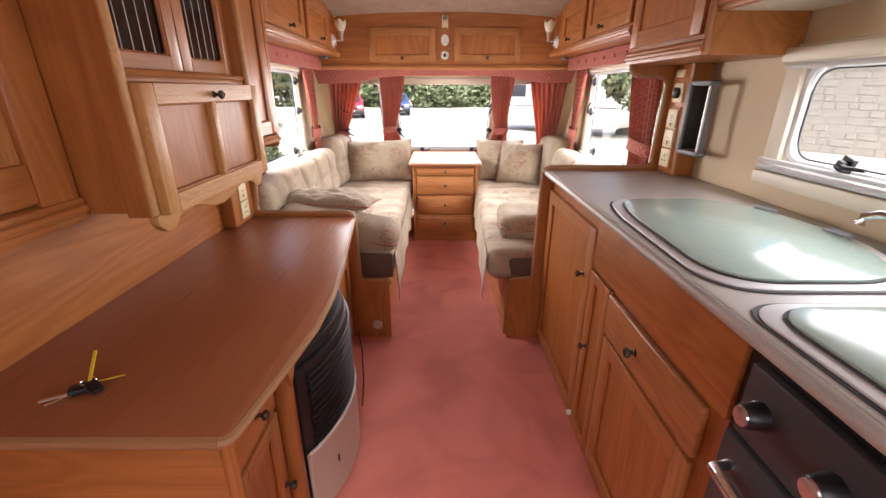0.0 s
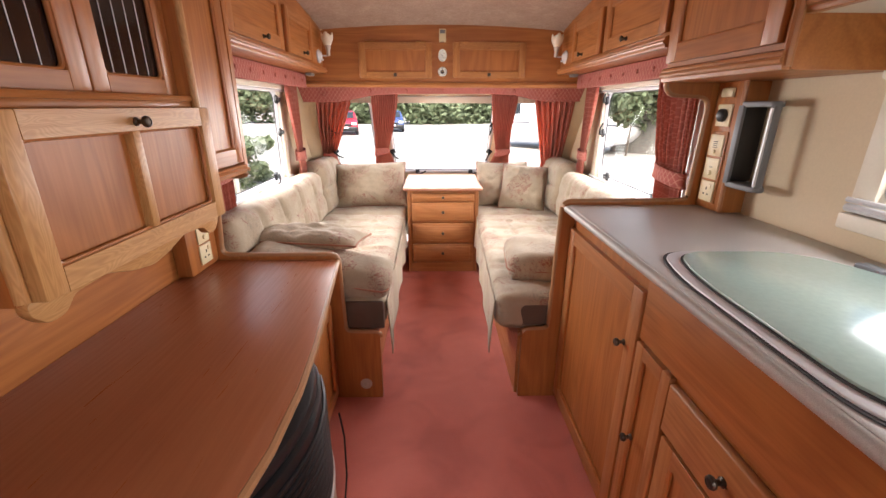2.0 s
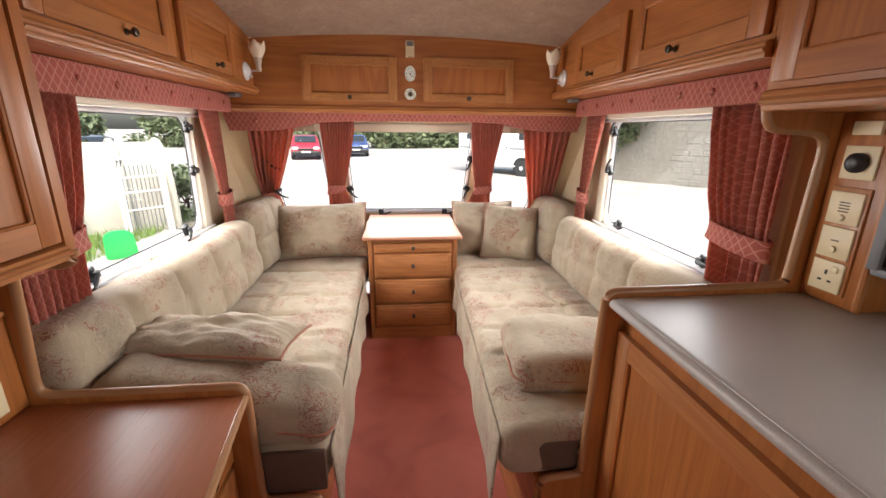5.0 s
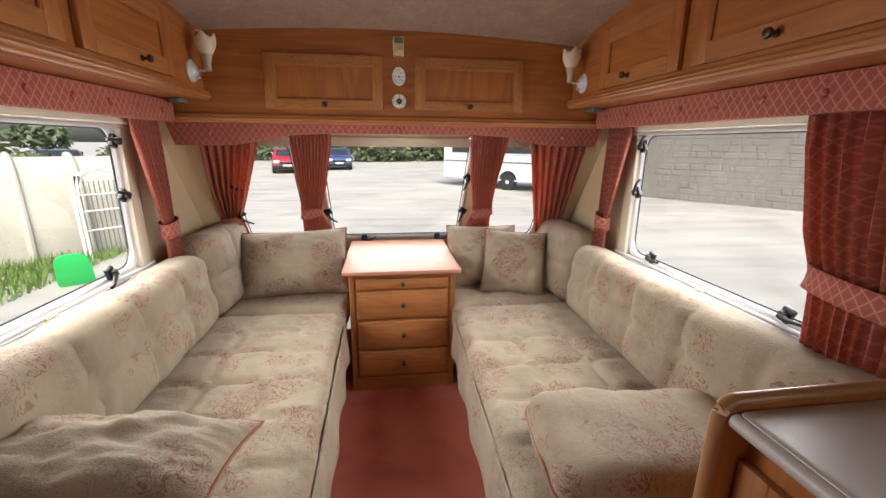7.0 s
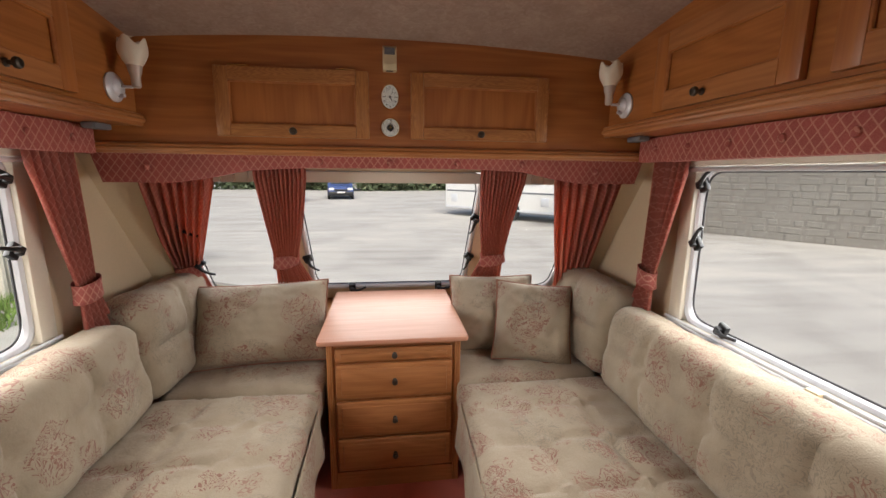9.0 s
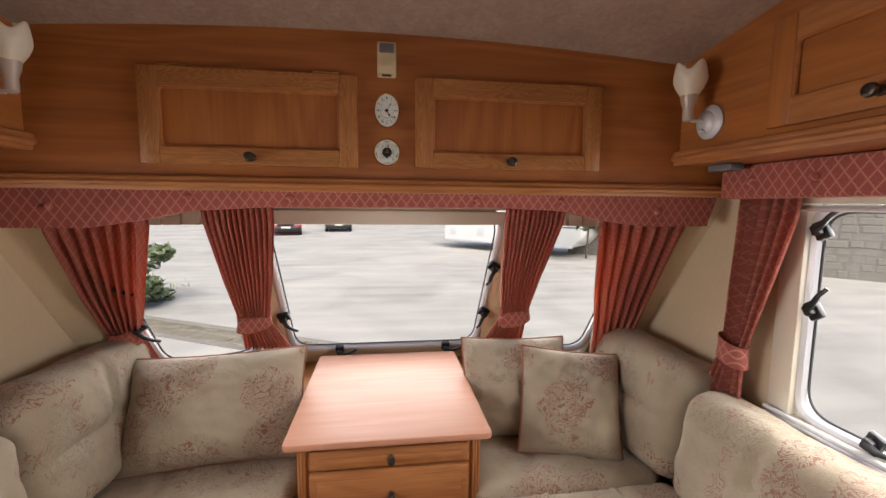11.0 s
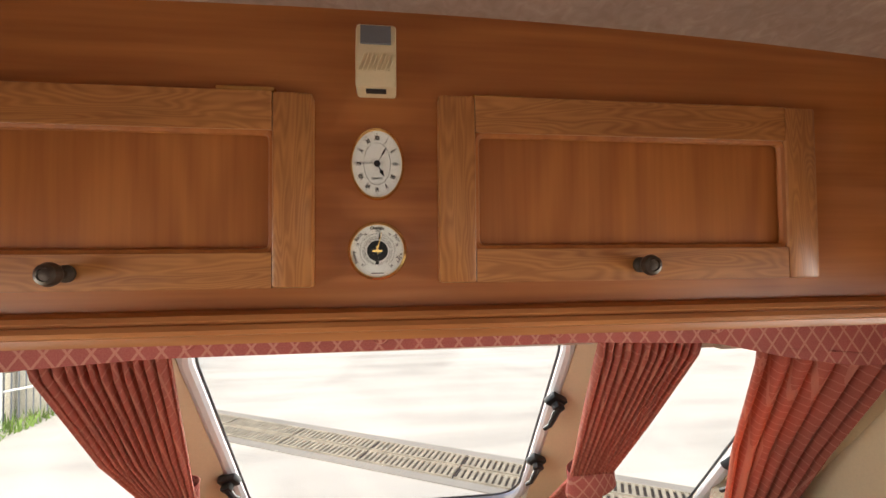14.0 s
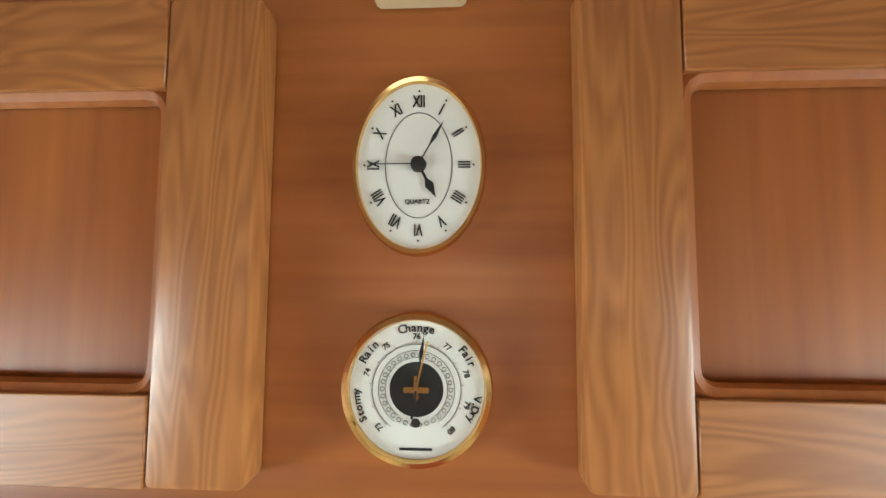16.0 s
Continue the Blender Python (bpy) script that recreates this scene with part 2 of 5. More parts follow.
PANE = glass("window_acrylic")
LID = plain("frosted_green_glass", (0.36, 0.48, 0.43), 0.16, 0.0, 10, 0.08, 0)
LID.node_tree.nodes["Principled BSDF"].inputs["Coat Weight"].default_value = 0.2
SMOKED = plain("smoked_glass", (0.02, 0.012, 0.010), 0.1, 0, 10, 0.2, 0)
DIAL_GLASS = glass("dial_glass")

# ---- shaping helpers ----
ZERO = Vector((0, 0, 0))


def finish(ob, smooth=40):
    me = ob.data
    if smooth:
        for p in me.polygons:
            p.use_smooth = True
        me.set_sharp_from_angle(angle=radians(smooth))
    return ob


def thing(name, label, category, at=(0, 0, 0), group="", kind=""):
    ob = new(name)
    ob.empty_display_size = 0.05
    ob.matrix_basis = Matrix.Translation(at)
    return tagged(ob, label, category, group, kind)


def part(name, bm, material, parent=None, label="", smooth=40, kind=""):
    me = bpy.data.meshes.new(name)
    bm.normal_update()
    bm.to_mesh(me)
    bm.free()
    me.materials.append(material)
    ob = new(name, me)
    finish(ob, smooth)
    if parent:
        ob.parent = parent
        if parent.type == "EMPTY":
            ob.matrix_parent_inverse = Matrix.Translation(-parent.matrix_basis.translation)
    return tagged(ob, label, "", "", kind)


def structure(name, bm, material, label, category, smooth=40):
    return tagged(part(name, bm, material, None, label, smooth), label, category, "", "structure")


def box(bm, x0, x1, y0, y1, z0, z1, bevel=0.0, seg=2):
    vs = [bm.verts.new(p) for p in ((x0, y0, z0), (x1, y0, z0), (x1, y1, z0), (x0, y1, z0), (x0, y0, z1), (x1, y0, z1), (x1, y1, z1), (x0, y1, z1))]
    fs = [bm.faces.new([vs[i] for i in f]) for f in ((3, 2, 1, 0), (4, 5, 6, 7), (0, 1, 5, 4), (1, 2, 6, 5), (2, 3, 7, 6), (3, 0, 4, 7))]
    if bevel:
        es = list({e for f in fs for e in f.edges})
        bmesh.ops.bevel(bm, geom=es, offset=bevel, segments=seg, affect="EDGES", profile=0.5)
    return bm


def boxed(*a, **k):
    return box(bmesh.new(), *a, **k)


def rounded(pts, r, n=5):
    """A polygon with its corners rounded; a point may carry its own radius."""
    out = []
    k = len(pts)
    for i in range(k):
        a, b, c = (Vector(pts[j % k][:2]) for j in (i - 1, i, i + 1))
        rr = pts[i][2] if len(pts[i]) > 2 else r
        if rr <= 0:
            out.append(tuple(b))
            continue
        u, w = (a - b), (c - b)
        d = min(rr, u.length * 0.45, w.length * 0.45)
        p, q = b + u.normalized() * d, b + w.normalized() * d
        for s in range(n + 1):
            f = s / n
            out.append(tuple(p * (1 - f) ** 2 + b * 2 * f * (1 - f) + q * f * f))
    return out


def lift(axis, p, d):
    return {"x": (d, p[0], p[1]), "y": (p[0], d, p[1]), "z": (p[0], p[1], d)}[axis]


def prism(pts, axis, a, b, bevel=0.0, bm=None):
    bm = bm or bmesh.new()
    va, vb = ([bm.verts.new(lift(axis, p, d)) for p in pts] for d in (a, b))
    k = len(pts)
    caps = [bm.faces.new(va), bm.faces.new(vb[::-1])]
    for i in range(k):
        bm.faces.new((va[i], vb[i], vb[(i + 1) % k], va[(i + 1) % k]))
    bmesh.ops.recalc_face_normals(bm, faces=bm.faces)
    if bevel:
        bmesh.ops.bevel(bm, geom=[e for f in caps for e in f.edges], offset=bevel, segments=2, affect="EDGES", profile=0.5)
    return bm


def tube(pts, r, closed=False, seg=8, bm=None, flat=1.0, up=Vector((0, 0, 1))):
    bm = bm or bmesh.new()
    pts = [Vector(p) for p in pts]
    rings = []
    k = len(pts)
    for i, p in enumerate(pts):
        a = pts[i - 1] if (i or closed) else p
        b = pts[(i + 1) % k] if (i < k - 1 or closed) else p
        t = (b - a).normalized()
        ref = up if abs(t.dot(up)) < 0.95 else Vector((1, 0, 0)) if abs(t.x) < 0.9 else Vector((0, 1, 0))
        s = t.cross(ref).normalized()
        n = s.cross(t).normalized()
        rad = r[i] if isinstance(r, (list, tuple)) else r
        rings.append([bm.verts.new(p + s * rad * math.cos(q) + n * rad * flat * math.sin(q)) for q in [2 * math.pi * j / seg for j in range(seg)]])
    for i in range(k if closed else k - 1):
        A, B = rings[i], rings[(i + 1) % k]
        for j in range(seg):
            bm.faces.new((A[j], A[(j + 1) % seg], B[(j + 1) % seg], B[j]))
    if not closed:
        bm.faces.new(rings[0][::-1])
        bm.faces.new(rings[-1])
    bmesh.ops.recalc_face_normals(bm, faces=bm.faces)
    return bm


def lathe(profile, seg=20, m=Matrix(), bm=None, sx=1.0):
    """Turn (radius, height) pairs about z, then place by m."""
    bm = bm or bmesh.new()
    rings = []
    for r, h in profile:
        rings.append([bm.verts.new(m @ Vector((sx * max(r, 1e-4) * math.cos(2 * math.pi * j / seg), max(r, 1e-4) * math.sin(2 * math.pi * j / seg), h))) for j in range(seg)])
    for A, B in zip(rings, rings[1:]):
        for j in range(seg):
            bm.faces.new((A[j], A[(j + 1) % seg], B[(j + 1) % seg], B[j]))
    bm.faces.new(rings[0][::-1])
    bm.faces.new(rings[-1])
    bmesh.ops.recalc_face_normals(bm, faces=bm.faces)
    return bm


def facing(x, y, z, n):
    """A pose whose z points along n, x level and y up."""
    n = Vector(n).normalized()
    up = Vector((0, 0, 1)) if abs(n.z) < 0.9 else Vector((0, 1, 0))
    u = up.cross(n).normalized()
    v = n.cross(u)
    return Matrix(((u.x, v.x, n.x, x), (u.y, v.y, n.y, y), (u.z, v.z, n.z, z), (0, 0, 0, 1)))


def moved(bm, m):
    bm.transform(m)
    return bm


def soft_box(size, r, res=0.02, shape=None):
    """A rounded box about its centre, with an even grid, bent by shape(p)."""
    bm = bmesh.new()
    half = [s / 2 for s in size]
    cells = [max(2, int(s / res)) for s in size]
    for ax in range(3):
        u, v = (ax + 1) % 3, (ax + 2) % 3
        for side in (-1, 1):
            grid = []
            for i in range(cells[u] + 1):
                row = []
                for j in range(cells[v] + 1):
                    p = [0, 0, 0]
                    p[ax], p[u], p[v] = side * half[ax], half[u] * (2 * i / cells[u] - 1), half[v] * (2 * j / cells[v] - 1)
                    row.append(bm.verts.new(p))
                grid.append(row)
            for i in range(cells[u]):
                for j in range(cells[v]):
                    q = (grid[i][j], grid[i + 1][j], grid[i + 1][j + 1], grid[i][j + 1])
                    bm.faces.new(q if side > 0 else q[::-1])
    bmesh.ops.remove_doubles(bm, verts=bm.verts, dist=1e-5)
    for w in bm.verts:
        p = w.co
        inner = Vector([max(-h + r, min(h - r, c)) for c, h in zip(p, half)])
        d = p - inner
        if d.length > 1e-6:
            p = inner + d.normalized() * r
        w.co = shape(p.copy()) if shape else p
    return bm


def knob(parent, at, n, r=0.012):
    m = facing(*at, n)
    return part("knob", lathe([(r * 0.75, 0), (r * 0.75, 0.003), (r * 0.42, 0.006), (r * 0.42, 0.014), (r * 0.9, 0.018), (r, 0.022), (r * 0.85, 0.027), (r * 0.55, 0.0285), (r * 0.5, 0.027), (r * 0.15, 0.0275)], 18, m), KNOB, parent, "dark antique brass knob")


def panel_door(parent, m, w, h, mats, rail=0.048, t=0.018, knob_at=None, name="door", foot=None, label="", mullion=False, arch=0.012):
    """A framed door in the local plane of m (x along, y up, z out): stiles, rails, a sunk panel and a knob."""
    stile, cross, field = mats
    foot = foot or rail
    d = part(name, moved(boxed(rail - 0.003, w - rail + 0.003, foot - 0.003, h - rail + 0.003, 0.001, t * 0.35), m), field, parent, label)
    for x in (0, w - rail):
        part("stile", moved(boxed(x, x + rail, 0, h, 0, t, bevel=0.0035, seg=2), m), stile, d)
    for y0, y1 in ((0, foot), (h - rail, h)):
        part("rail", moved(boxed(rail, w - rail, y0, y1, 0, t - 0.0006, bevel=0.0006, seg=1), m), cross, d)
    ring = rounded([(rail, foot), (w - rail, foot), (w - rail, h - rail), (rail, h - rail)], arch, 4)
    part("bead", moved(tube([(p[0], p[1], t * 0.6) for p in ring], 0.005, True, 8), m), WOOD_Z if field is SMOKED else field, d)
    if mullion:
        part("mullion", moved(boxed(w / 2 - 0.012, w / 2 + 0.012, foot, h - rail, 0.002, t - 0.002, bevel=0.004), m), stile, d)
    if knob_at:
        knob(d, tuple(m @ Vector((*knob_at, t))), m.to_3x3() @ Vector((0, 0, 1)))
    return d


def moulding(parent, a, b, out, h, mat, depth=0.03, name="moulding"):
    """A stepped, beaded moulding from a to b (at its lower edge), standing out along `out`."""
    a, b, out = Vector(a), Vector(b), Vector(out)
    prof = [(0, 0), (0.55, 0), (0.62, 0.12), (0.62, 0.26), (0.85, 0.34), (0.95, 0.48), (0.85, 0.62), (0.7, 0.66), (0.78, 0.76), (0.7, 0.9), (0.35, 1.0), (0, 1.0)]
    bm = bmesh.new()
    ra, rb = ([bm.verts.new(q + out * depth * p[0] + Vector((0, 0, h * p[1]))) for p in prof] for q in (a, b))
    k = len(prof)
    for i in range(k):
        bm.faces.new((ra[i], rb[i], rb[(i + 1) % k], ra[(i + 1) % k]))
    bm.faces.new(ra), bm.faces.new(rb)
    bmesh.ops.recalc_face_normals(bm, faces=bm.faces)
    return part(name, bm, mat, parent, "", 30)


def lettering(word, size, m, parent, mat=INK, name="lettering", squeeze=1.0):
    c = bpy.data.curves.new(name, "FONT")
    c.body, c.size, c.align_x, c.align_y = word, size, "CENTER", "CENTER"
    c.extrude, c.offset = 0.0001, size * 0.02
    tmp = bpy.data.objects.new(name, c)
    me = bpy.data.meshes.new_from_object(tmp)
    bpy.data.objects.remove(tmp)
    me.transform(m @ Matrix.Diagonal((squeeze, 1, 1, 1)))
    me.materials.append(mat)
    ob = new(name, me)
    ob.parent = parent
    if parent.type == "EMPTY":
        ob.matrix_parent_inverse = Matrix.Translation(-parent.matrix_basis.translation)
    return ob

# ---- the shell of the caravan ----
WX = 1.06
BACK = -1.0


def front_y(x, z):
    """The raked, slightly faceted front wall."""
    return 3.745 + (1.28 - z) * 0.70 - max(0.0, abs(x) - 0.45) * 0.36


def roof_z(x, y):
    k = max(0.0, y - 1.9)
    return 1.895 - 0.010 * k - 0.062 * k * k - 0.055 * (x / 0.775) ** 2 * (0.55 + 0.45 * max(0.0, 1 - k / 1.5))


structure("floor", boxed(-WX, WX, BACK, 4.25, -0.06, 0.0), CARPET, "worn salmon pink carpet on the caravan floor", "floor", 0)


def side_wall(name, s, holes):
    """A flat side wall with window openings; s is -1 or 1."""
    a, b = (WX, WX + 0.035) if s > 0 else (-WX - 0.035, -WX)
    bm = bmesh.new()
    y = BACK
    for y0, y1, z0, z1 in holes:
        box(bm, a, b, y, y0, -0.06, 2.0)
        box(bm, a, b, y0, y1, -0.06, z0)
        box(bm, a, b, y0, y1, z1, 2.0)
        y = y1
    prism([(y, -0.06), (front_y(WX, -0.06), -0.06), (front_y(WX, 1.70), 1.70), (y, 1.70)], "x", a, b, 0, bm)
    return structure(name, bm, CREAM, "cream vinyl-faced caravan side wall", "wall", 0)


WIN = (2.14, 3.20, 0.795, 1.375)
KWIN = (0.35, 1.36, 1.02, 1.335)
side_wall("wall_east", 1, [KWIN, WIN])
side_wall("wall_west", -1, [WIN])

XS = [-1.1, -0.89, -0.53, -0.43, 0.43, 0.53, 0.89, 1.1]
ZS = [-0.06, 0.69, 1.335, 1.95]
bm = bmesh.new()
for i in range(7):
    for j in range(3):
        if j == 1 and i in (1, 3, 5):
            continue
        q = [(XS[i], ZS[j]), (XS[i + 1], ZS[j]), (XS[i + 1], ZS[j + 1]), (XS[i], ZS[j + 1])]
        vin = [bm.verts.new((x, front_y(x, z), z)) for x, z in q]
        vout = [bm.verts.new((x, front_y(x, z) + 0.04, z)) for x, z in q]
        bm.faces.new(vin), bm.faces.new(vout[::-1])
        for k in range(4):
            bm.faces.new((vin[k], vout[k], vout[(k + 1) % 4], vin[(k + 1) % 4]))
bmesh.ops.recalc_face_normals(bm, faces=bm.faces)
structure("wall_north", bm, CREAM, "raked cream front wall with three window openings", "wall", 0)
# unseen rear wall; its window opening is assumed, made for the fill lamp
bm = bmesh.new()
box(bm, -1.1, 1.1, BACK - 0.04, BACK, -0.06, 0.9)
box(bm, -1.1, 1.1, BACK - 0.04, BACK, 1.65, 2.0)
box(bm, -1.1, -0.68, BACK - 0.04, BACK, 0.9, 1.65)
box(bm, 0.68, 1.1, BACK - 0.04, BACK, 0.9, 1.65)
structure("wall_south", bm, CREAM, "cream rear wall with a window opening", "wall", 0)

bm = bmesh.new()
NX, NY = 24, 44
under = [[bm.verts.new((-1.1 + 2.2 * i / NX, BACK + (3.75 - BACK) * j / NY, roof_z(-1.1 + 2.2 * i / NX, BACK + (3.75 - BACK) * j / NY))) for j in range(NY + 1)] for i in range(NX + 1)]
over = [[bm.verts.new(v.co + Vector((0, 0, 0.05))) for v in row] for row in under]
for i in range(NX):
    for j in range(NY):
        bm.faces.new((under[i][j], under[i][j + 1], under[i + 1][j + 1], under[i + 1][j]))
        bm.faces.new((over[i][j], over[i + 1][j], over[i + 1][j + 1], over[i][j + 1]))
structure("ceiling", bm, LINING, "gently arched ceiling in mottled beige lining", "ceiling", 60)


def latch(parent, at, n, turn=0.0, big=1.0):
    """A black turn-catch: base, pivot and a bent lever."""
    m = facing(*at, n) @ Matrix.Rotation(turn, 4, "Z") @ Matrix.Scale(big * 1.45, 4)
    c = part("catch", moved(box(boxed(-0.016, 0.016, -0.012, 0.012, 0, 0.012, bevel=0.003), -0.009, 0.009, -0.007, 0.007, 0.012, 0.024, 0.003), m), BLACK, parent, "black plastic window catch")
    part("lever", moved(tube([(0, 0, 0.02), (0.004, -0.018, 0.026), (0.012, -0.034, 0.027), (0.018, -0.050, 0.022)], [0.006, 0.005, 0.004, 0.0035]), m), BLACK, c)


def side_window(name, s, y0, y1, z0, z1, catches, label, blind=True):
    """An acrylic side window: seal, trim, pane, blind cassette, sill rail and catches."""
    w = thing(name, label, "window", (s * WX, (y0 + y1) / 2, z0), "", "structure")
    inner = rounded([(y0 + 0.03, z0 + 0.03), (y1 - 0.03, z0 + 0.03), (y1 - 0.03, z1 - 0.03), (y0 + 0.03, z1 - 0.03)], 0.07, 8)

    def ring(pts, x, r, flat=1.0):
        return tube([(x, p[0], p[1]) for p in pts], r, True, 8, None, flat, Vector((1, 0, 0)))

    trim = bmesh.new()
    for a, b, c, d in ((y0 - 0.05, y1 + 0.05, z1 - 0.01, z1 + 0.04), (y0 - 0.05, y1 + 0.05, z0 - 0.045, z0 + 0.012), (y0 - 0.05, y0 + 0.012, z0 + 0.012, z1 - 0.01), (y1 - 0.012, y1 + 0.05, z0 + 0.012, z1 - 0.01)):
        xa, xb = sorted((s * (WX + 0.03), s * (WX - 0.014)))
        box(trim, xa, xb, a, b, c, d, 0.005)
    part("window_frame", trim, WHITE_TRIM, w, "cream plastic frame")
    part("seal", ring(inner, s * (WX + 0.022), 0.003), RUBBER, w, "black rubber seal")
    big = rounded([(y0 + 0.014, z0 + 0.014), (y1 - 0.014, z0 + 0.014), (y1 - 0.014, z1 - 0.014), (y0 + 0.014, z1 - 0.014)], 0.07, 8)
    part("sash", ring(big, s * (WX + 0.016), 0.015), ALU, w, "satin aluminium sash")
    p = part("pane", prism(inner, "x", s * (WX + 0.022), s * (WX + 0.026)), PANE, w, "clear acrylic pane")
    p.visible_shadow = False
    part("sill_rail", tube([(s * (WX - 0.026), y0 - 0.04, z0 - 0.005), (s * (WX - 0.026), y1 + 0.04, z0 - 0.005)], 0.011), ALU, w, "aluminium blind rail")
    part("sill_rail", tube([(s * (WX - 0.03), y0 - 0.04, z0 + 0.016), (s * (WX - 0.03), y1 + 0.04, z0 + 0.016)], 0.007), ALU, w)
    xa, xb = sorted((s * (WX - 0.04), s * (WX - 0.014)))
    part("window_sill", boxed(xa, xb, y0 - 0.045, y1 + 0.045, z0 - 0.06, z0 - 0.018, bevel=0.006), WHITE_TRIM, w, "cream plastic sill")
    if blind:
        part("blind_cassette", boxed(*sorted((s * (WX - 0.05), s * (WX - 0.012))), y0 - 0.04, y1 + 0.04, z1 - 0.012, z1 + 0.03, bevel=0.01), WHITE_TRIM, w, "cream roller blind cassette")
        part("blind_bar", tube([(s * (WX - 0.036), y0 - 0.02, z1 - 0.022), (s * (WX - 0.036), y1 + 0.02, z1 - 0.022)], 0.008), ALU, w)
    mid = (y0 + y1) / 2
    part("blind_pull", boxed(*sorted((s * (WX - 0.05), s * (WX - 0.03))), mid - 0.018, mid + 0.018, z0 - 0.016, z0 + 0.02, bevel=0.004), IVORY, w, "ivory blind pull")
    for y, z, turn in catches:
        latch(w, (s * (WX + 0.004), y, z), (-s, 0, 0), turn)
    return w


side_window("window_1", 1, *WIN, [(3.155, 1.1, 2.2), (3.0, 0.84, 1.2), (2.38, 0.84, 1.2), (3.155, 1.3, 2.0)], "clear side window with aluminium sash above the sofa")
side_window("window_2", -1, *WIN, [(3.155, 1.1, -2.2), (3.0, 0.84, -1.2), (2.38, 0.84, -1.2), (3.155, 1.3, -2.0)], "clear side window with aluminium sash above the sofa")
side_window("window_3", 1, *KWIN, [(1.12, 1.06, 1.2), (0.55, 1.06, 1.2)], "clear kitchen window with aluminium rail above the sink")


def front_pane(name, x0, x1, catches, label):
    z0, z1 = 0.69, 1.335
    w = thing(name, label, "window", ((x0 + x1) / 2, front_y((x0 + x1) / 2, z0), z0), "", "structure")
    pts = rounded([(x0 + 0.03, z0 + 0.03), (x1 - 0.03, z0 + 0.03), (x1 - 0.03, z1 - 0.02), (x0 + 0.03, z1 - 0.02)], 0.075, 8)
    part("seal", tube([(x, front_y(x, z) + 0.018, z) for x, z in pts], 0.003, True), RUBBER, w, "black rubber seal")
    wide = rounded([(x0 + 0.012, z0 + 0.012), (x1 - 0.012, z0 + 0.012), (x1 - 0.012, z1 - 0.006), (x0 + 0.012, z1 - 0.006)], 0.075, 8)
    part("sash", tube([(x, front_y(x, z) + 0.010, z) for x, z in wide], 0.014, True), ALU, w, "satin aluminium sash")
    bm = bmesh.new()
    va = [bm.verts.new((x, front_y(x, z) + 0.018, z)) for x, z in pts]
    vb = [bm.verts.new((x, front_y(x, z) + 0.022, z)) for x, z in pts]
    bm.faces.new(va), bm.faces.new(vb[::-1])
    p = part("pane", bm, PANE, w, "clear acrylic pane", 0)
    p.visible_shadow = False
    n = Vector((0, -1, -0.70)).normalized()
    for x, z, turn in catches:
        latch(w, (x, front_y(x, z) - 0.004, z), n, turn, 1.05)
    return w


front_pane("window_4", -0.43, 0.43, [(-0.21, 0.707, 1.57), (0.27, 0.707, 1.57), (-0.415, 0.90, 0.3), (0.415, 0.90, -0.6), (0.415, 1.12, -0.6)], "wide clear front window with black catches")
front_pane("window_5", -0.89, -0.53, [(-0.67, 0.710, 1.57), (-0.865, 0.92, 0.5), (-0.865, 1.12, 0.5)], "narrow clear front side window with black catches")
front_pane("window_6", 0.53, 0.89, [(0.60, 0.710, 1.57), (0.865, 0.95, -0.5), (0.865, 1.12, -0.5)], "narrow clear front side window with black catches")
bm = bmesh.new()
for a, b in ((-0.9, -0.52), (-0.44, 0.44), (0.52, 0.9)):
    n = 8
    for i in range(n):
        xa, xb = a + (b - a) * i / n, a + (b - a) * (i + 1) / n
        y = front_y((xa + xb) / 2, 1.29)
        box(bm, xa, xb, y - 0.05, y - 0.004, 1.285, 1.33)
structure("trim_blind", bm, WHITE_TRIM, "cream blind cassette above the front windows", "trim", 0)
bm = boxed(-0.9, 0.9, 3.80, 4.22, 0.58, 0.62)
structure("trim_ledge", bm, OAK_X, "wooden ledge below the front windows", "trim", 0)

# ---- bulkhead end panels ----


def bulkhead(name, outline, label):
    b = thing(name, label, "partition", (outline[0][0], 1.94, 0), "", "structure")
    pts = rounded(outline, 0.03)
    part("board", prism(pts, "y", 1.93, 1.956), WOOD_Z, b)
    part("edging", tube([(p[0], 1.943, p[1]) for p in pts if abs(p[0]) < 1.03 and 0.005 < p[1] < 1.86], 0.0125, False, 10), EDGING, b, "rounded tan edging")
    return b


bw = bulkhead("wall_bulkhead_west", [(-1.058, 0, 0), (-1.058, 1.88, 0), (-0.755, 1.88, 0), (-0.760, 1.012, 0.03), (-0.89, 1.01, 0.03), (-0.912, 0.688, 0.04), (-0.447, 0.688, 0.03), (-0.440, 0.335, 0.03), (-0.29, 0.33, 0.02), (-0.29, 0, 0)], "stepped wooden bulkhead panel between desk and sofa")
be = bulkhead("wall_bulkhead_east", [(1.058, 0, 0), (0.328, 0, 0), (0.328, 0.34, 0.03), (0.445, 0.345, 0.03), (0.455, 0.908, 0.03), (0.945, 0.912, 0.03), (0.957, 1.302, 0.05), (0.79, 1.308, 0.04), (0.765, 1.88, 0), (1.058, 1.88, 0)], "stepped wooden bulkhead panel between kitchen and sofa")
part("socket", lathe([(0.026, 0), (0.026, 0.004), (0.018, 0.006), (0.012, 0.003), (0.006, 0.006)], 24, facing(-0.362, 1.93, 0.075, (0, -1, 0))), SILVER, bw, "round beige aerial socket")

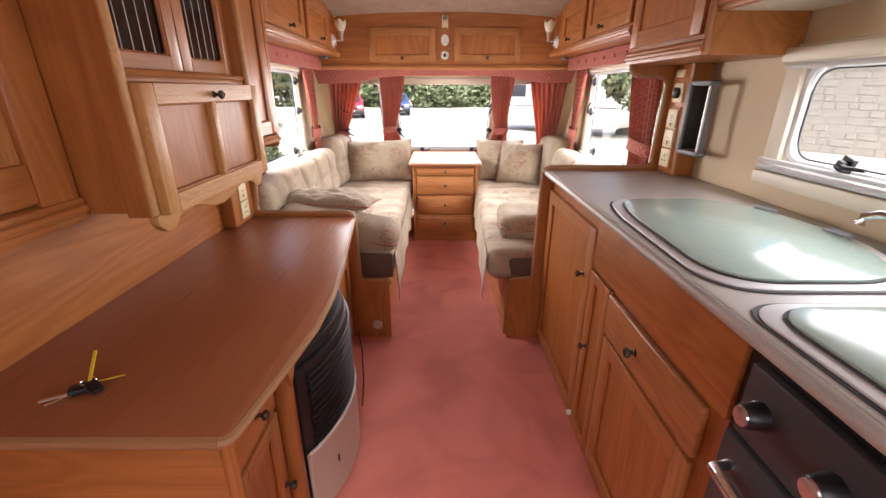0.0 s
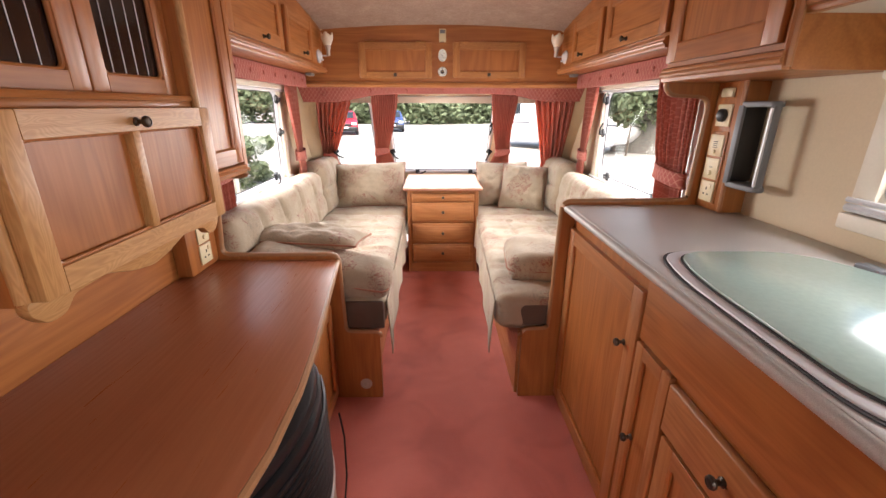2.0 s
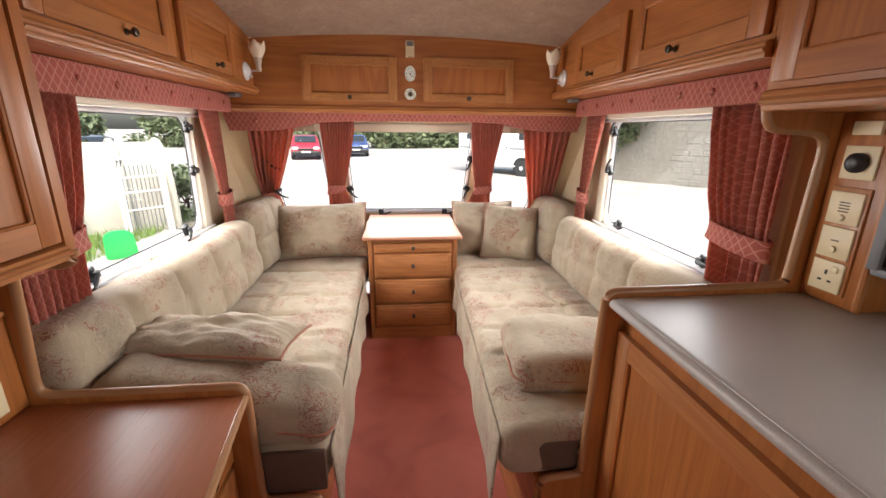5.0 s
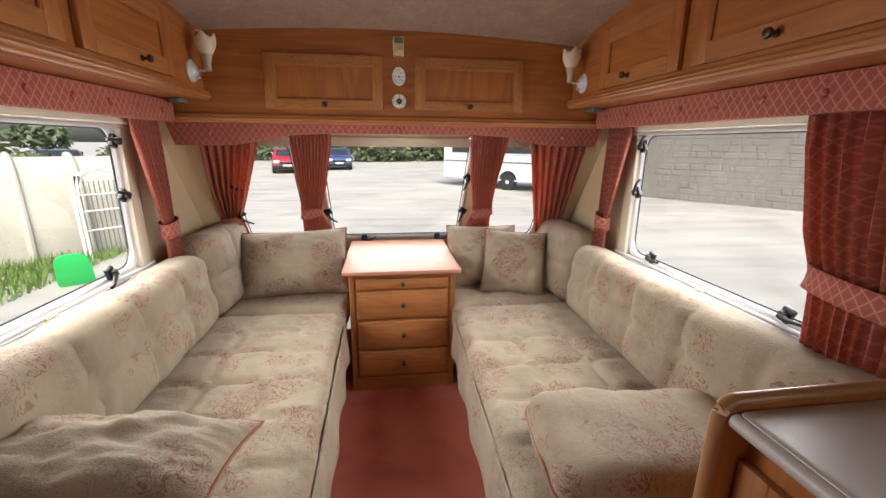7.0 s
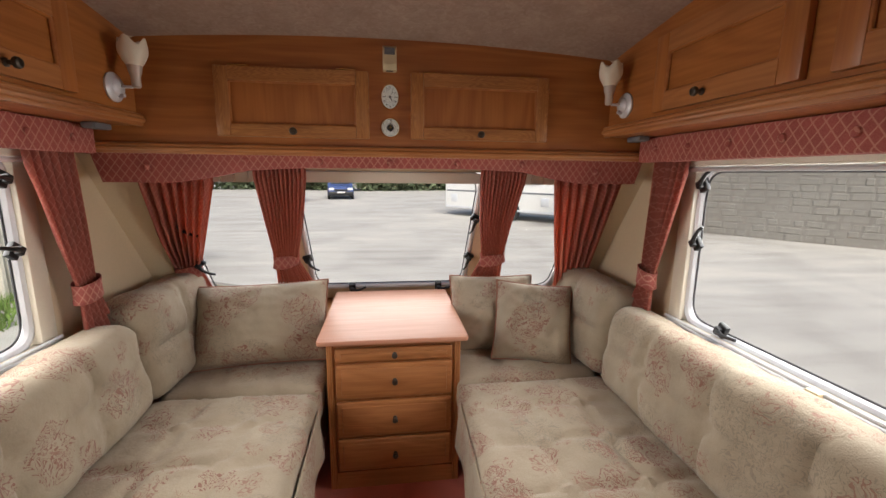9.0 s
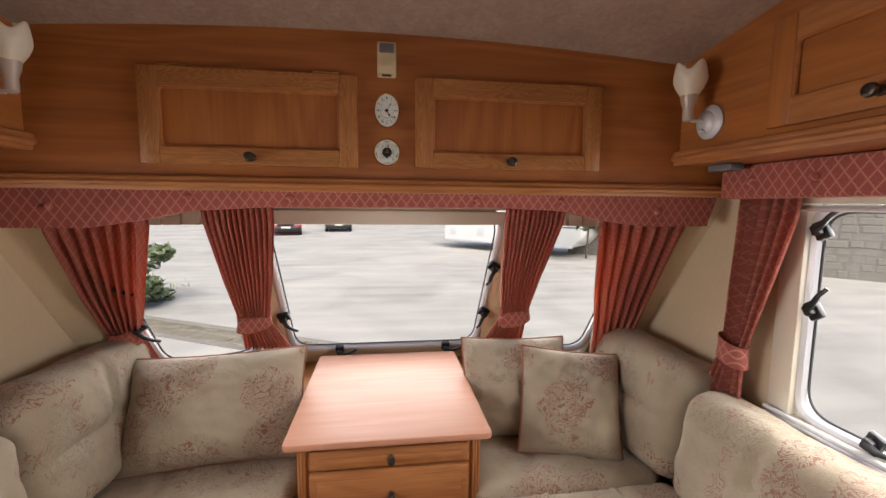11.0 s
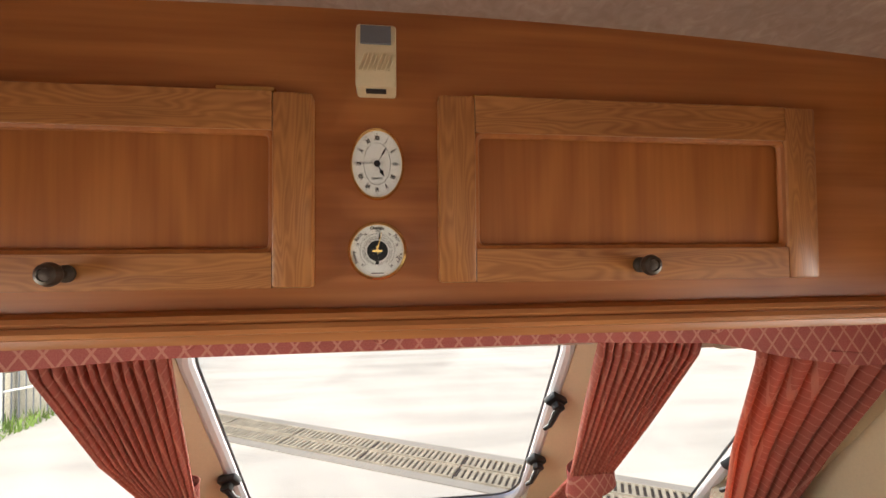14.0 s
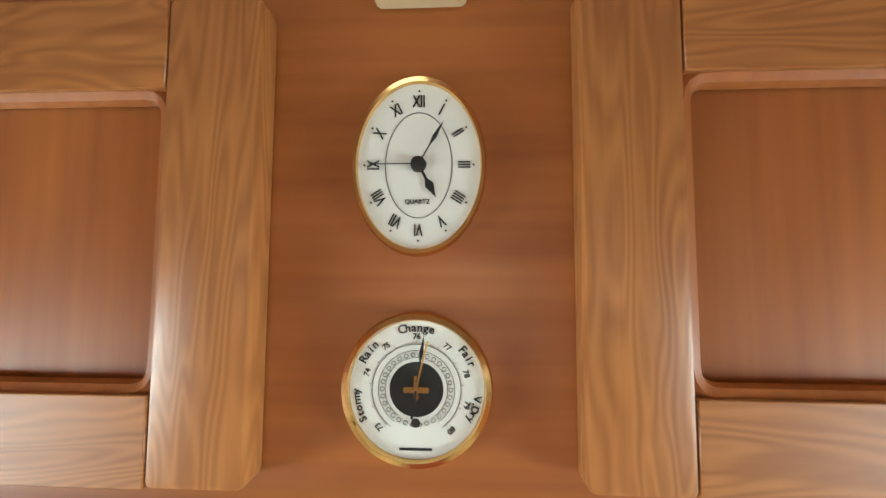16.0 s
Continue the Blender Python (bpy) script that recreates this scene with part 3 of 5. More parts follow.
# ---- left: desk with fire ----
desk = thing("desk", "long cherry wood sideboard with curved laminate top", "sideboard", (-0.7, 1.2, 0))
edge = [(-0.399, 0.575, 0.02), (-0.372, 0.77, 0), (-0.352, 0.95, 0), (-0.352, 1.12, 0), (-0.367, 1.30, 0), (-0.405, 1.6, 0), (-0.447, 1.929, 0)]
top = rounded([(-0.972, 0.575, 0)] + edge + [(-0.972, 1.929, 0)], 0.02)
part("tabletop", prism(top, "z", 0.655, 0.675, 0.004), TABLE_Y, desk, "satin brown laminate top")
part("edging", tube([(p[0] + 0.002, p[1], 0.664) for p in top if p[0] > -0.96], 0.0105, False, 8), EDGING, desk, "tan edge strip")
part("edging", tube([(-0.97, 0.574, 0.664), (-0.41, 0.574, 0.664)], 0.0115), EDGING, desk)
part("end_panel", boxed(-0.972, -0.425, 0.585, 0.605, 0.0, 0.655, bevel=0.003), WOOD_X, desk)
part("end_post", tube([(-0.415, 0.588, 0.01), (-0.412, 0.588, 0.66)], 0.013), WOOD_Z, desk)
part("body", boxed(-0.972, -0.445, 0.605, 0.845, 0.0, 0.655), WOOD_Z, desk)
part("body", boxed(-0.972, -0.50, 1.42, 1.929, 0.0, 0.655), WOOD_Z, desk)
# solid block; its near-black colour stands for the shade inside the recess
part("recess_shade", boxed(-0.972, -0.60, 0.845, 1.42, 0.0, 0.655), VOID_SHADE, desk)
part("fascia", prism([(0.845, 0.60), (0.86, 0.55), (0.90, 0.60), (1.33, 0.60), (1.39, 0.55), (1.42, 0.55), (1.42, 0.652), (0.845, 0.652)], "x", -0.42, -0.395), WOOD_Y, desk)
part("pillar", boxed(-0.45, -0.405, 0.850, 0.896, 0.0, 0.60, bevel=0.008), WOOD_Z, desk)
part("pillar", boxed(-0.47, -0.43, 1.40, 1.43, 0.0, 0.60, bevel=0.008), WOOD_Z, desk)
m = facing(-0.445, 0.62, 0.52, (1, 0, 0))
dr = part("drawer", moved(boxed(0, 0.205, 0, 0.12, 0, 0.02, bevel=0.006), m), WOOD_Y, desk)
knob(dr, (-0.425, 0.725, 0.585), (1, 0, 0))
panel_door(desk, facing(-0.445, 0.62, 0.04, (1, 0, 0)), 0.205, 0.465, (OAK_Z, OAK_Y, WOOD_Z), 0.04, knob_at=(0.185, 0.24))
m = facing(-0.50, 1.44, 0.50, (1, 0, 0))
part("drawer", moved(boxed(0, 0.47, 0, 0.13, 0, 0.02, bevel=0.006), m), WOOD_Y, desk)
knob(desk, (-0.48, 1.76, 0.57), (1, 0, 0))
panel_door(desk, facing(-0.50, 1.44, 0.04, (1, 0, 0)), 0.47, 0.44, (OAK_Z, OAK_Y, WOOD_Z), 0.045)

fire = thing("gas_fire", "black gas fire with ribbed grille and pale lower panel", "heater", (-0.42, 1.13, 0.0))


def bulge(y, base=-0.395, reach=0.075):
    return base + reach * math.cos((y - 1.147) / 0.25 * math.pi / 2) ** 0.8 if abs(y - 1.147) < 0.25 else base


ys = [0.902 + 0.490 * i / 18 for i in range(19)]
body = [(-0.59, 0.902)] + [(bulge(y) - 0.012, y) for y in ys] + [(-0.59, 1.392)]
part("body", prism(body, "z", 0.02, 0.56, 0.006), BLACK, fire)
cap = [(-0.59, 0.904)] + [(bulge(y) - 0.022, y) for y in ys] + [(-0.59, 1.39)]
part("hood", prism(cap, "z", 0.56, 0.60, 0.012), BLACK, fire)
for i in range(11):
    z = 0.30 + i * 0.0225
    part("grille_bar", tube([(bulge(y) - 0.008, y, z) for y in ys[1:-1]], 0.0065), BLACK, fire)
part("lower_panel", prism([(bulge(y) - 0.014, y) for y in ys] + [(bulge(y) - 0.002, y) for y in ys[::-1]], "z", 0.03, 0.275), SILVER, fire, "silver-beige curved panel")
part("rim", tube([(bulge(y) - 0.003, y, 0.279) for y in ys], 0.005), WHITE_PLASTIC, fire)
part("mark", moved(boxed(-0.004, 0.004, -0.012, 0.012, 0, 0.002), facing(bulge(1.0), 1.0, 0.16, (1, -0.3, 0))), BLACK, fire)
part("cable", tube([(-0.335, 1.36, 0.40), (-0.33, 1.375, 0.30), (-0.335, 1.38, 0.14), (-0.35, 1.385, 0.02)], 0.003), BLACK, fire)

# lining and cupboards above the desk
structure("wall_panel_west", boxed(-1.055, -0.973, BACK, 1.929, 0.0, 1.87), WOOD_Y, "cherry veneer wall lining behind the desk", "wall", 0)
wp = thing("wall_cupboard", "cherry wood wall cupboard with an oak panel in a moulded frame", "cabinet", (-0.9, 0.4, 0.955))
part("body", boxed(-0.972, -0.858, -0.5, 0.934, 0.965, 1.865), WOOD_Y, wp)
part("panel", boxed(-0.862, -0.852, -0.28, 0.845, 1.10, 1.80), ASH_Z, wp, "flat panel with cathedral grain")
for y0, y1 in ((0.84, 0.934), (-0.36, -0.27)):
    part("stile", boxed(-0.860, -0.838, y0, y1, 0.975, 1.86, bevel=0.006), WOOD_Z, wp)
part("rail", boxed(-0.860, -0.839, -0.27, 0.84, 1.025, 1.105, bevel=0.006), WOOD_Y, wp)
part("rail", boxed(-0.860, -0.839, -0.27, 0.84, 1.785, 1.86, bevel=0.006), WOOD_Y, wp)
moulding(wp, (-0.858, -0.5, 0.962), (-0.858, 0.934, 0.962), (1, 0, 0), 0.058, WOOD_Y, 0.034)

post = thing("socket_box", "wooden socket box with two ivory switches on the desk", "socket box", (-0.96, 1.82, 0.675))
part("body", boxed(-0.972, -0.918, 1.74, 1.929, 0.676, 0.90, bevel=0.004), WOOD_Z, post)
part("lid", boxed(-0.972, -0.912, 1.735, 1.929, 0.90, 0.915, bevel=0.004), OAK_Y, post)


def switch_plate(parent, m, kind):
    p = part("plate", moved(boxed(-0.037, 0.037, -0.037, 0.037, 0, 0.006, bevel=0.002), m), IVORY, parent, "ivory plastic plate")
    if kind == "socket":
        bm = bmesh.new()
        box(bm, -0.003, 0.003, 0.004, 0.015, 0.006, 0.0068)
        box(bm, -0.016, -0.007, -0.014, -0.009, 0.006, 0.0068)
        box(bm, 0.007, 0.016, -0.014, -0.009, 0.006, 0.0068)
        part("slots", moved(bm, m), INK, p)
        part("rocker", moved(boxed(0.012, 0.026, 0.012, 0.028, 0.006, 0.0095, bevel=0.002), m), IVORY, p)
    elif kind == "switch":
        part("dial", lathe([(0.009, 0), (0.008, 0.006), (0.003, 0.007)], 14, m @ Matrix.Translation((0, -0.016, 0.006))), IVORY, p)
        part("marking", moved(boxed(-0.009, 0.009, 0.004, 0.0065, 0.006, 0.0066), m), INK, p)
    elif kind == "gauge":
        part("dial", lathe([(0.008, 0), (0.007, 0.006), (0.003, 0.007)], 14, m @ Matrix.Translation((0, -0.022, 0.006))), IVORY, p)
        for k in range(4):
            part("marking", moved(boxed(-0.012, 0.012, 0.012 - k * 0.007, 0.0145 - k * 0.007, 0.006, 0.0066), m), INK, p)
    elif kind == "plug":
        part("jack", lathe([(0.022, 0), (0.022, 0.012), (0.014, 0.018), (0.006, 0.02)], 18, m @ Matrix.Translation((0, 0, 0.006))), BLACK, p, "black round power jack")
    return p


switch_plate(post, facing(-0.918, 1.84, 0.735, (1, 0, 0)), "socket")
switch_plate(post, facing(-0.918, 1.84, 0.815, (1, 0, 0)), "switch")

cab = thing("glazed_wall_cabinet", "wall cabinet with leaded glass doors and a pale oak drop flap", "cabinet", (-0.82, 1.22, 0.95))
part("body", boxed(-0.972, -0.745, 0.937, 1.545, 0.975, 1.865), WOOD_Z, cab)
for y0, y1, mat in ((0.936, 0.954, WOOD_Z), (1.528, 1.546, WOOD_Z)):
    side = part("side_panel", boxed(-0.745, -0.690, y0, y1, 0.965, 1.863), mat, cab)
    part("lipping", tube([(-0.688, (y0 + y1) / 2, 0.97), (-0.688, (y0 + y1) / 2, 1.86)], 0.0105, False, 10), FLAP_Z, side, "rounded pale oak lipping")
part("inner_shelf", boxed(-0.745, -0.695, 0.954, 1.528, 1.255, 1.272, bevel=0.004), WOOD_Y, cab)
part("shelf_bead", tube([(-0.697, 0.956, 1.278), (-0.697, 1.526, 1.278)], 0.008), WOOD_Y, cab)
m = facing(-0.688, 0.952, 0.966, (1, 0, 0))
panel_door(cab, m, 0.583, 0.290, (FLAP_Z, FLAP_Y, WOOD_Z), 0.044, 0.032, knob_at=(0.292, 0.264), name="flap", mullion=True, label="drop flap with two sunk panels", arch=0.02)
prof = [(0.945, 0.967), (1.540, 0.967), (1.540, 0.945), (1.515, 0.918), (1.478, 0.922), (1.458, 0.946), (1.37, 0.952), (1.30, 0.930), (1.24, 0.920), (1.18, 0.930), (1.11, 0.952), (1.03, 0.946), (1.01, 0.922), (0.972, 0.918), (0.945, 0.945)]
part("scalloped_skirt", prism(rounded(prof, 0.015), "x", -0.706, -0.684, 0.003), FLAP_Y, cab, "scalloped pale oak skirt")
for y0 in (0.956, 1.243):
    m = facing(-0.744, y0, 1.276, (1, 0, 0))
    d = panel_door(cab, m, 0.284, 0.50, (WOOD_Z, WOOD_Y, SMOKED), 0.046, 0.022, name="glass_door", label="leaded smoked glass door", arch=0.02)
    for k in range(1, 5):
        part("lead", moved(tube([(0.046 + k * 0.0384, 0.046, 0.0085), (0.046 + k * 0.0384, 0.454, 0.0085)], 0.0010, False, 6), m), ALU, d)

tall = thing("wall_cupboard", "cherry wood wall cupboard with a panelled door", "cabinet", (-0.85, 1.72, 1.02))
part("body", boxed(-0.972, -0.775, 1.549, 1.929, 1.03, 1.865), WOOD_Z, tall)
panel_door(tall, facing(-0.775, 1.552, 1.065, (1, 0, 0)), 0.367, 0.74, (WOOD_Z, WOOD_Y, WOOD_Z), 0.05, 0.02)
moulding(tall, (-0.775, 1.549, 1.025), (-0.775, 1.925, 1.025), (1, 0, 0), 0.036, OAK_Y, 0.035)

# ---- right: kitchen ----
unit = thing("kitchen_unit", "cherry wood kitchen base unit with panelled doors", "cabinet", (0.75, 1.25, 0))
part("body", boxed(0.505, 1.056, 0.605, 1.929, 0.0, 0.868), WOOD_Z, unit)
part("fascia", boxed(0.492, 0.505, 0.605, 1.305, 0.685, 0.868, bevel=0.002), WOOD_Y, unit)
part("plinth", boxed(0.499, 0.505, 0.605, 1.929, 0.0, 0.03), WOOD_Y, unit)


def east_door(y0, y1, z0, z1, **k):
    return panel_door(unit, facing(0.505, y1, z0, (-1, 0, 0)), y1 - y0, z1 - z0, (OAK_Z, OAK_Y, WOOD_Z), **k)


east_door(1.315, 1.925, 0.03, 0.81, rail=0.055, knob_at=(0.555, 0.60))
east_door(1.142, 1.305, 0.03, 0.675, rail=0.036, knob_at=(0.055, 0.375))
east_door(0.655, 1.130, 0.03, 0.525, rail=0.05)
d = part("drawer", moved(boxed(0, 0.485, 0, 0.13, 0, 0.02, bevel=0.007, seg=3), facing(0.505, 1.138, 0.537, (-1, 0, 0))), OAK_Y, unit, "oak drawer front")
knob(d, (0.485, 0.93, 0.602), (-1, 0, 0), 0.014)
part("door_stop", lathe([(0.011, 0), (0.011, 0.012), (0.006, 0.018)], 14, facing(0.49, 1.31, 0.055, (-1, 0, 0))), WHITE_PLASTIC, unit, "white door catch")

wt = thing("worktop", "grey speckled laminate kitchen worktop", "worktop", (0.75, 1.0, 0.868))
part("slab", prism(rounded([(0.468, -0.4, 0), (1.056, -0.4, 0), (1.056, 1.929, 0), (0.468, 1.929, 0.02)], 0.02), "z", 0.868, 0.90, 0.006), WORKTOP, wt)
part("edge_strip", tube([(0.468, -0.4, 0.884), (0.468, 1.925, 0.884)], 0.0135, False, 10), WORKTOP, wt, "rounded laminate edge")


def inset(name, label, category, pts, hinge=(), step=None):
    """A steel rim with a black seal and a frosted glass lid, let into the worktop."""
    t = thing(name, label, category, (pts[0][0], pts[0][1], 0.90))
    cx = sum(p[0] for p in pts) / len(pts)
    cy = sum(p[1] for p in pts) / len(pts)

    def grown(d):
        return rounded([(p[0] + d * (1 if p[0] > cx else -1), p[1] + d * (1 if p[1] > cy else -1), p[2]) for p in pts], 0.08, 10)

    part("seal", prism(grown(0.006), "z", 0.9005, 0.903), RUBBER, t)
    part("rim", prism(grown(0.0), "z", 0.9005, 0.907, 0.003), ALU, t, "brushed steel rim")
    part("lid_seal", prism(grown(-0.022), "z", 0.907, 0.910), RUBBER, t)
    part("lid", prism(grown(-0.026), "z", 0.9085, 0.915, 0.002), LID, t, "frosted green glass lid")
    for x, y in hinge:
        part("hinge", boxed(x - 0.02, x + 0.012, y - 0.03, y + 0.03, 0.907, 0.921, bevel=0.004), GREY_PLASTIC, t, "grey plastic hinge")
    return t


inset("sink", "steel sink under a frosted green glass lid", "sink", [(0.480, 0.690, 0.13), (0.880, 0.690, 0.16), (0.985, 0.90, 0.09), (0.985, 1.14, 0.09), (0.90, 1.36, 0.14), (0.54, 1.365, 0.08), (0.495, 1.19, 0.09)], [(0.95, 1.21), (0.965, 0.985)])
inset("hob", "hob under a frosted green glass lid", "hob", [(0.485, 0.06, 0.08), (1.0, 0.06, 0.08), (1.0, 0.64, 0.08), (0.485, 0.64, 0.08)], [])
tap = thing("tap", "chrome kitchen tap with curved spout", "tap", (1.0, 0.86, 0.90))
part("base", lathe([(0.022, 0), (0.022, 0.008), (0.014, 0.014), (0.013, 0.05), (0.01, 0.055)], 18, Matrix.Translation((0.99, 0.82, 0.90))), CHROME, tap)
part("spout", tube([(0.99, 0.82, 0.94), (0.99, 0.83, 0.965), (0.98, 0.86, 0.985), (0.965, 0.91, 0.985), (0.958, 0.935, 0.972), (0.956, 0.94, 0.955)], [0.012, 0.011, 0.010, 0.010, 0.011, 0.012], False, 14), CHROME, tap)
part("lever", tube([(0.99, 0.80, 0.95), (0.985, 0.77, 0.97)], [0.008, 0.005]), CHROME, tap)

oven = thing("oven", "charcoal built-in oven with black surround and chrome handles", "oven", (0.75, 0.3, 0))
part("body", boxed(0.50, 1.056, -0.02, 0.602, 0.0, 0.866), BLACK, oven)
part("control_panel", boxed(0.482, 0.50, 0.0, 0.575, 0.70, 0.835, bevel=0.004), CHARCOAL, oven)
part("oven_door", boxed(0.478, 0.50, 0.0, 0.585, 0.30, 0.692, bevel=0.005), CHARCOAL, oven)
part("oven_door", boxed(0.478, 0.50, 0.0, 0.585, 0.04, 0.292, bevel=0.005), CHARCOAL, oven)
for z in (0.635, 0.25):
    part("handle", tube([(0.478, 0.555, z), (0.448, 0.545, z + 0.004), (0.44, 0.45, z + 0.006), (0.438, 0.3, z + 0.006), (0.44, 0.12, z + 0.006), (0.448, 0.03, z + 0.004), (0.478, 0.02, z)], [0.009, 0.012, 0.013, 0.013, 0.013, 0.012, 0.009], False, 12), CHROME, oven, "satin chrome handle")
for y in (0.53, 0.40, 0.27, 0.14):
    k = part("control_knob", lathe([(0.024, 0), (0.022, 0.010), (0.019, 0.028), (0.016, 0.031)], 22, facing(0.482, y, 0.765, (-1, 0, 0))), BLACK, oven)
    part("cap", lathe([(0.0165, 0.031), (0.0155, 0.034), (0.004, 0.0345)], 22, facing(0.482, y, 0.765, (-1, 0, 0))), CHROME, k)
structure("base_cabinet_rear", boxed(0.505, 1.056, -0.4, -0.02, 0.0, 0.868), WOOD_Z, "cherry wood kitchen base end", "cabinet", 0)

post = thing("socket_post", "wooden socket column with ivory switches on the worktop", "socket box", (1.0, 1.86, 0.90))
part("body", boxed(0.972, 1.056, 1.79, 1.929, 0.901, 1.345, bevel=0.003), WOOD_Z, post)
part("edging", tube([(0.974, 1.792, 0.903), (0.974, 1.792, 1.345)], 0.008), OAK_Z, post)
part("frame", boxed(0.966, 0.972, 1.822, 1.908, 0.925, 1.180, bevel=0.002), OAK_Z, post)
for z, kind in ((0.968, "socket"), (1.050, "switch"), (1.132, "gauge"), (1.235, "plug")):
    switch_plate(post, facing(0.966 if z < 1.2 else 0.972, 1.865, z, (-1, 0, 0)), kind)
part("lamp_switch", boxed(0.962, 0.972, 1.835, 1.895, 1.295, 1.325, bevel=0.003), IVORY, post)

hold = thing("roll_holder", "grey plastic kitchen roll holder on the socket column", "roll holder", (0.98, 1.7, 1.0))
part("back_plate", boxed(0.970, 1.05, 1.774, 1.789, 1.01, 1.275, bevel=0.006), BLACK, hold)
for z in (1.0, 1.262):
    part("arm", prism(rounded([(0.968, 1.652), (1.000, 1.643), (1.040, 1.70), (1.05, 1.785), (0.962, 1.785)], 0.016), "z", z, z + 0.018, 0.005), GREY_PLASTIC, hold)
part("front_bar", boxed(0.972, 0.998, 1.648, 1.664, 1.012, 1.268, bevel=0.006), GREY_PLASTIC, hold)
part("edge_bar", boxed(0.960, 0.972, 1.765, 1.789, 1.012, 1.268, bevel=0.003), GREY_PLASTIC, hold)
part("cutter", boxed(0.9665, 0.9725, 1.650, 1.658, 1.02, 1.26), ALU, hold, "serrated metal strip")

ko = thing("kitchen_locker", "cherry wood overhead kitchen locker with panelled doors", "cabinet", (0.9, 1.65, 1.345))
part("body", prism(rounded([(0.775, 1.345, 0.015), (1.056, 1.345, 0), (1.056, 1.865, 0), (0.775, 1.865, 0)], 0.01), "y", 1.385, 1.929), WOOD_Y, ko)
panel_door(ko, facing(0.775, 1.92, 1.405, (-1, 0, 0)), 0.50, 0.44, (WOOD_Z, WOOD_Y, WOOD_Z), 0.055)
moulding(ko, (0.775, 1.385, 1.345), (0.775, 1.929, 1.345), (-1, 0, 0), 0.045, OAK_Y, 0.03)
part("edging", tube([(0.768, 1.388, 1.352), (0.768, 1.388, 1.85)], 0.012), OAK_Z, ko)
ks = thing("kitchen_upper_locker", "cherry wood upper locker over the kitchen window", "cabinet", (0.9, 0.6, 1.46))
part("body", boxed(0.80, 1.056, -0.4, 1.384, 1.475, 1.865), WOOD_Y, ks)
panel_door(ks, facing(0.80, 1.37, 1.52, (-1, 0, 0)), 0.62, 0.33, (WOOD_Z, WOOD_Y, WOOD_Z), 0.055)
panel_door(ks, facing(0.80, 0.73, 1.52, (-1, 0, 0)), 0.62, 0.33, (WOOD_Z, WOOD_Y, WOOD_Z), 0.055)
part("underside", boxed(0.805, 1.056, -0.4, 1.383, 1.462, 1.4745), WHITE_TRIM, ks, "cream underside")
moulding(ks, (0.80, -0.4, 1.46), (0.80, 1.384, 1.46), (-1, 0, 0), 0.045, OAK_Y, 0.035)

# ---- overhead lockers over the sofas and across the front ----
LX = 0.782


def side_locker(s):
    o = thing("overhead_locker", "cherry wood overhead locker with panelled doors above the sofa", "cabinet", (s * 0.9, 2.6, 1.46), "overhead lockers")
    xa, xb = sorted((s * LX, s * 1.056))
    pts = [(1.958, 1.495)] + [(3.60, 1.495)] + [(3.60 - 1.642 * i / 20, roof_z(LX, 3.60 - 1.642 * i / 20) + 0.004) for i in range(21)]
    part("body", prism(pts, "x", xa, xb), WOOD_Y, o)
    part("base_board", boxed(*sorted((s * (LX + 0.004), s * 1.056)), 1.958, 3.30, 1.462, 1.494), WOOD_Y, o)
    moulding(o, (s * LX, 1.958, 1.462), (s * LX, 3.318, 1.462), (-s, 0, 0), 0.038, OAK_Y, 0.028)
    for y0, y1, ky in ((1.975, 2.545, 2.29), (2.60, 3.05, 2.85)):
        w = y1 - y0
        flip = s > 0
        m = facing(s * LX, y1 if flip else y0, 1.512, (-s, 0, 0))
        top_h = roof_z(LX, y1) - 1.512 - 0.045
        panel_door(o, m, w, min(0.235, top_h), (WOOD_Z, OAK_Y, WOOD_Y), 0.05, knob_at=((y1 - ky) if flip else (ky - y0), 0.024))
    pel = thing("side_pelmet", "terracotta lattice fabric pelmet with covered buttons", "pelmet", (s * 0.9, 2.65, 1.4), "pelmets")
    part("board", boxed(*sorted((s * 0.895, s * 0.925)), 2.03, 3.30, 1.375, 1.461, bevel=0.008), PELMET, pel)
    for k in range(8):
        part("button", lathe([(0.012, 0), (0.010, 0.005), (0.004, 0.008)], 12, facing(s * 0.895, 2.12 + k * 0.155, 1.418, (-s, 0, 0))), PELMET, pel)
    light = thing("strip_light", "small grey strip lamp under the locker", "lamp", (s * 0.84, 3.24, 1.44))
    part("case", boxed(*sorted((s * 0.83, s * 0.87)), 3.20, 3.275, 1.444, 1.4615, bevel=0.005), GREY_PLASTIC, light)


side_locker(1)
side_locker(-1)

fl = thing("front_locker", "cherry wood front locker with two panelled doors", "cabinet", (0, 3.5, 1.39))
face = [(-1.05, 1.388), (1.05, 1.388)] + [(1.05 - 2.1 * i / 30, roof_z(1.05 - 2.1 * i / 30, 3.32) + 0.006) for i in range(31)]
part("face", prism(face, "y", 3.32, 3.345), WOOD_X, fl)
part("base_board", boxed(-1.05, 1.05, 3.345, 3.66, 1.388, 1.405), WOOD_X, fl)
moulding(fl, (-1.0, 3.32, 1.380), (1.0, 3.32, 1.380), (0, -1, 0), 0.034, OAK_X, 0.028)
m = facing(-0.544, 3.32, 1.438, (0, -1, 0))
panel_door(fl, m, 0.475, 0.212, (ASH_Z, ASH_X, WOOD_Z), 0.042, knob_at=(0.236, 0.018), t=0.02, foot=0.038)
m = facing(0.069, 3.32, 1.441, (0, -1, 0))
panel_door(fl, m, 0.475, 0.212, (ASH_Z, ASH_X, WOOD_Z), 0.042, knob_at=(0.236, 0.018), t=0.02, foot=0.038)
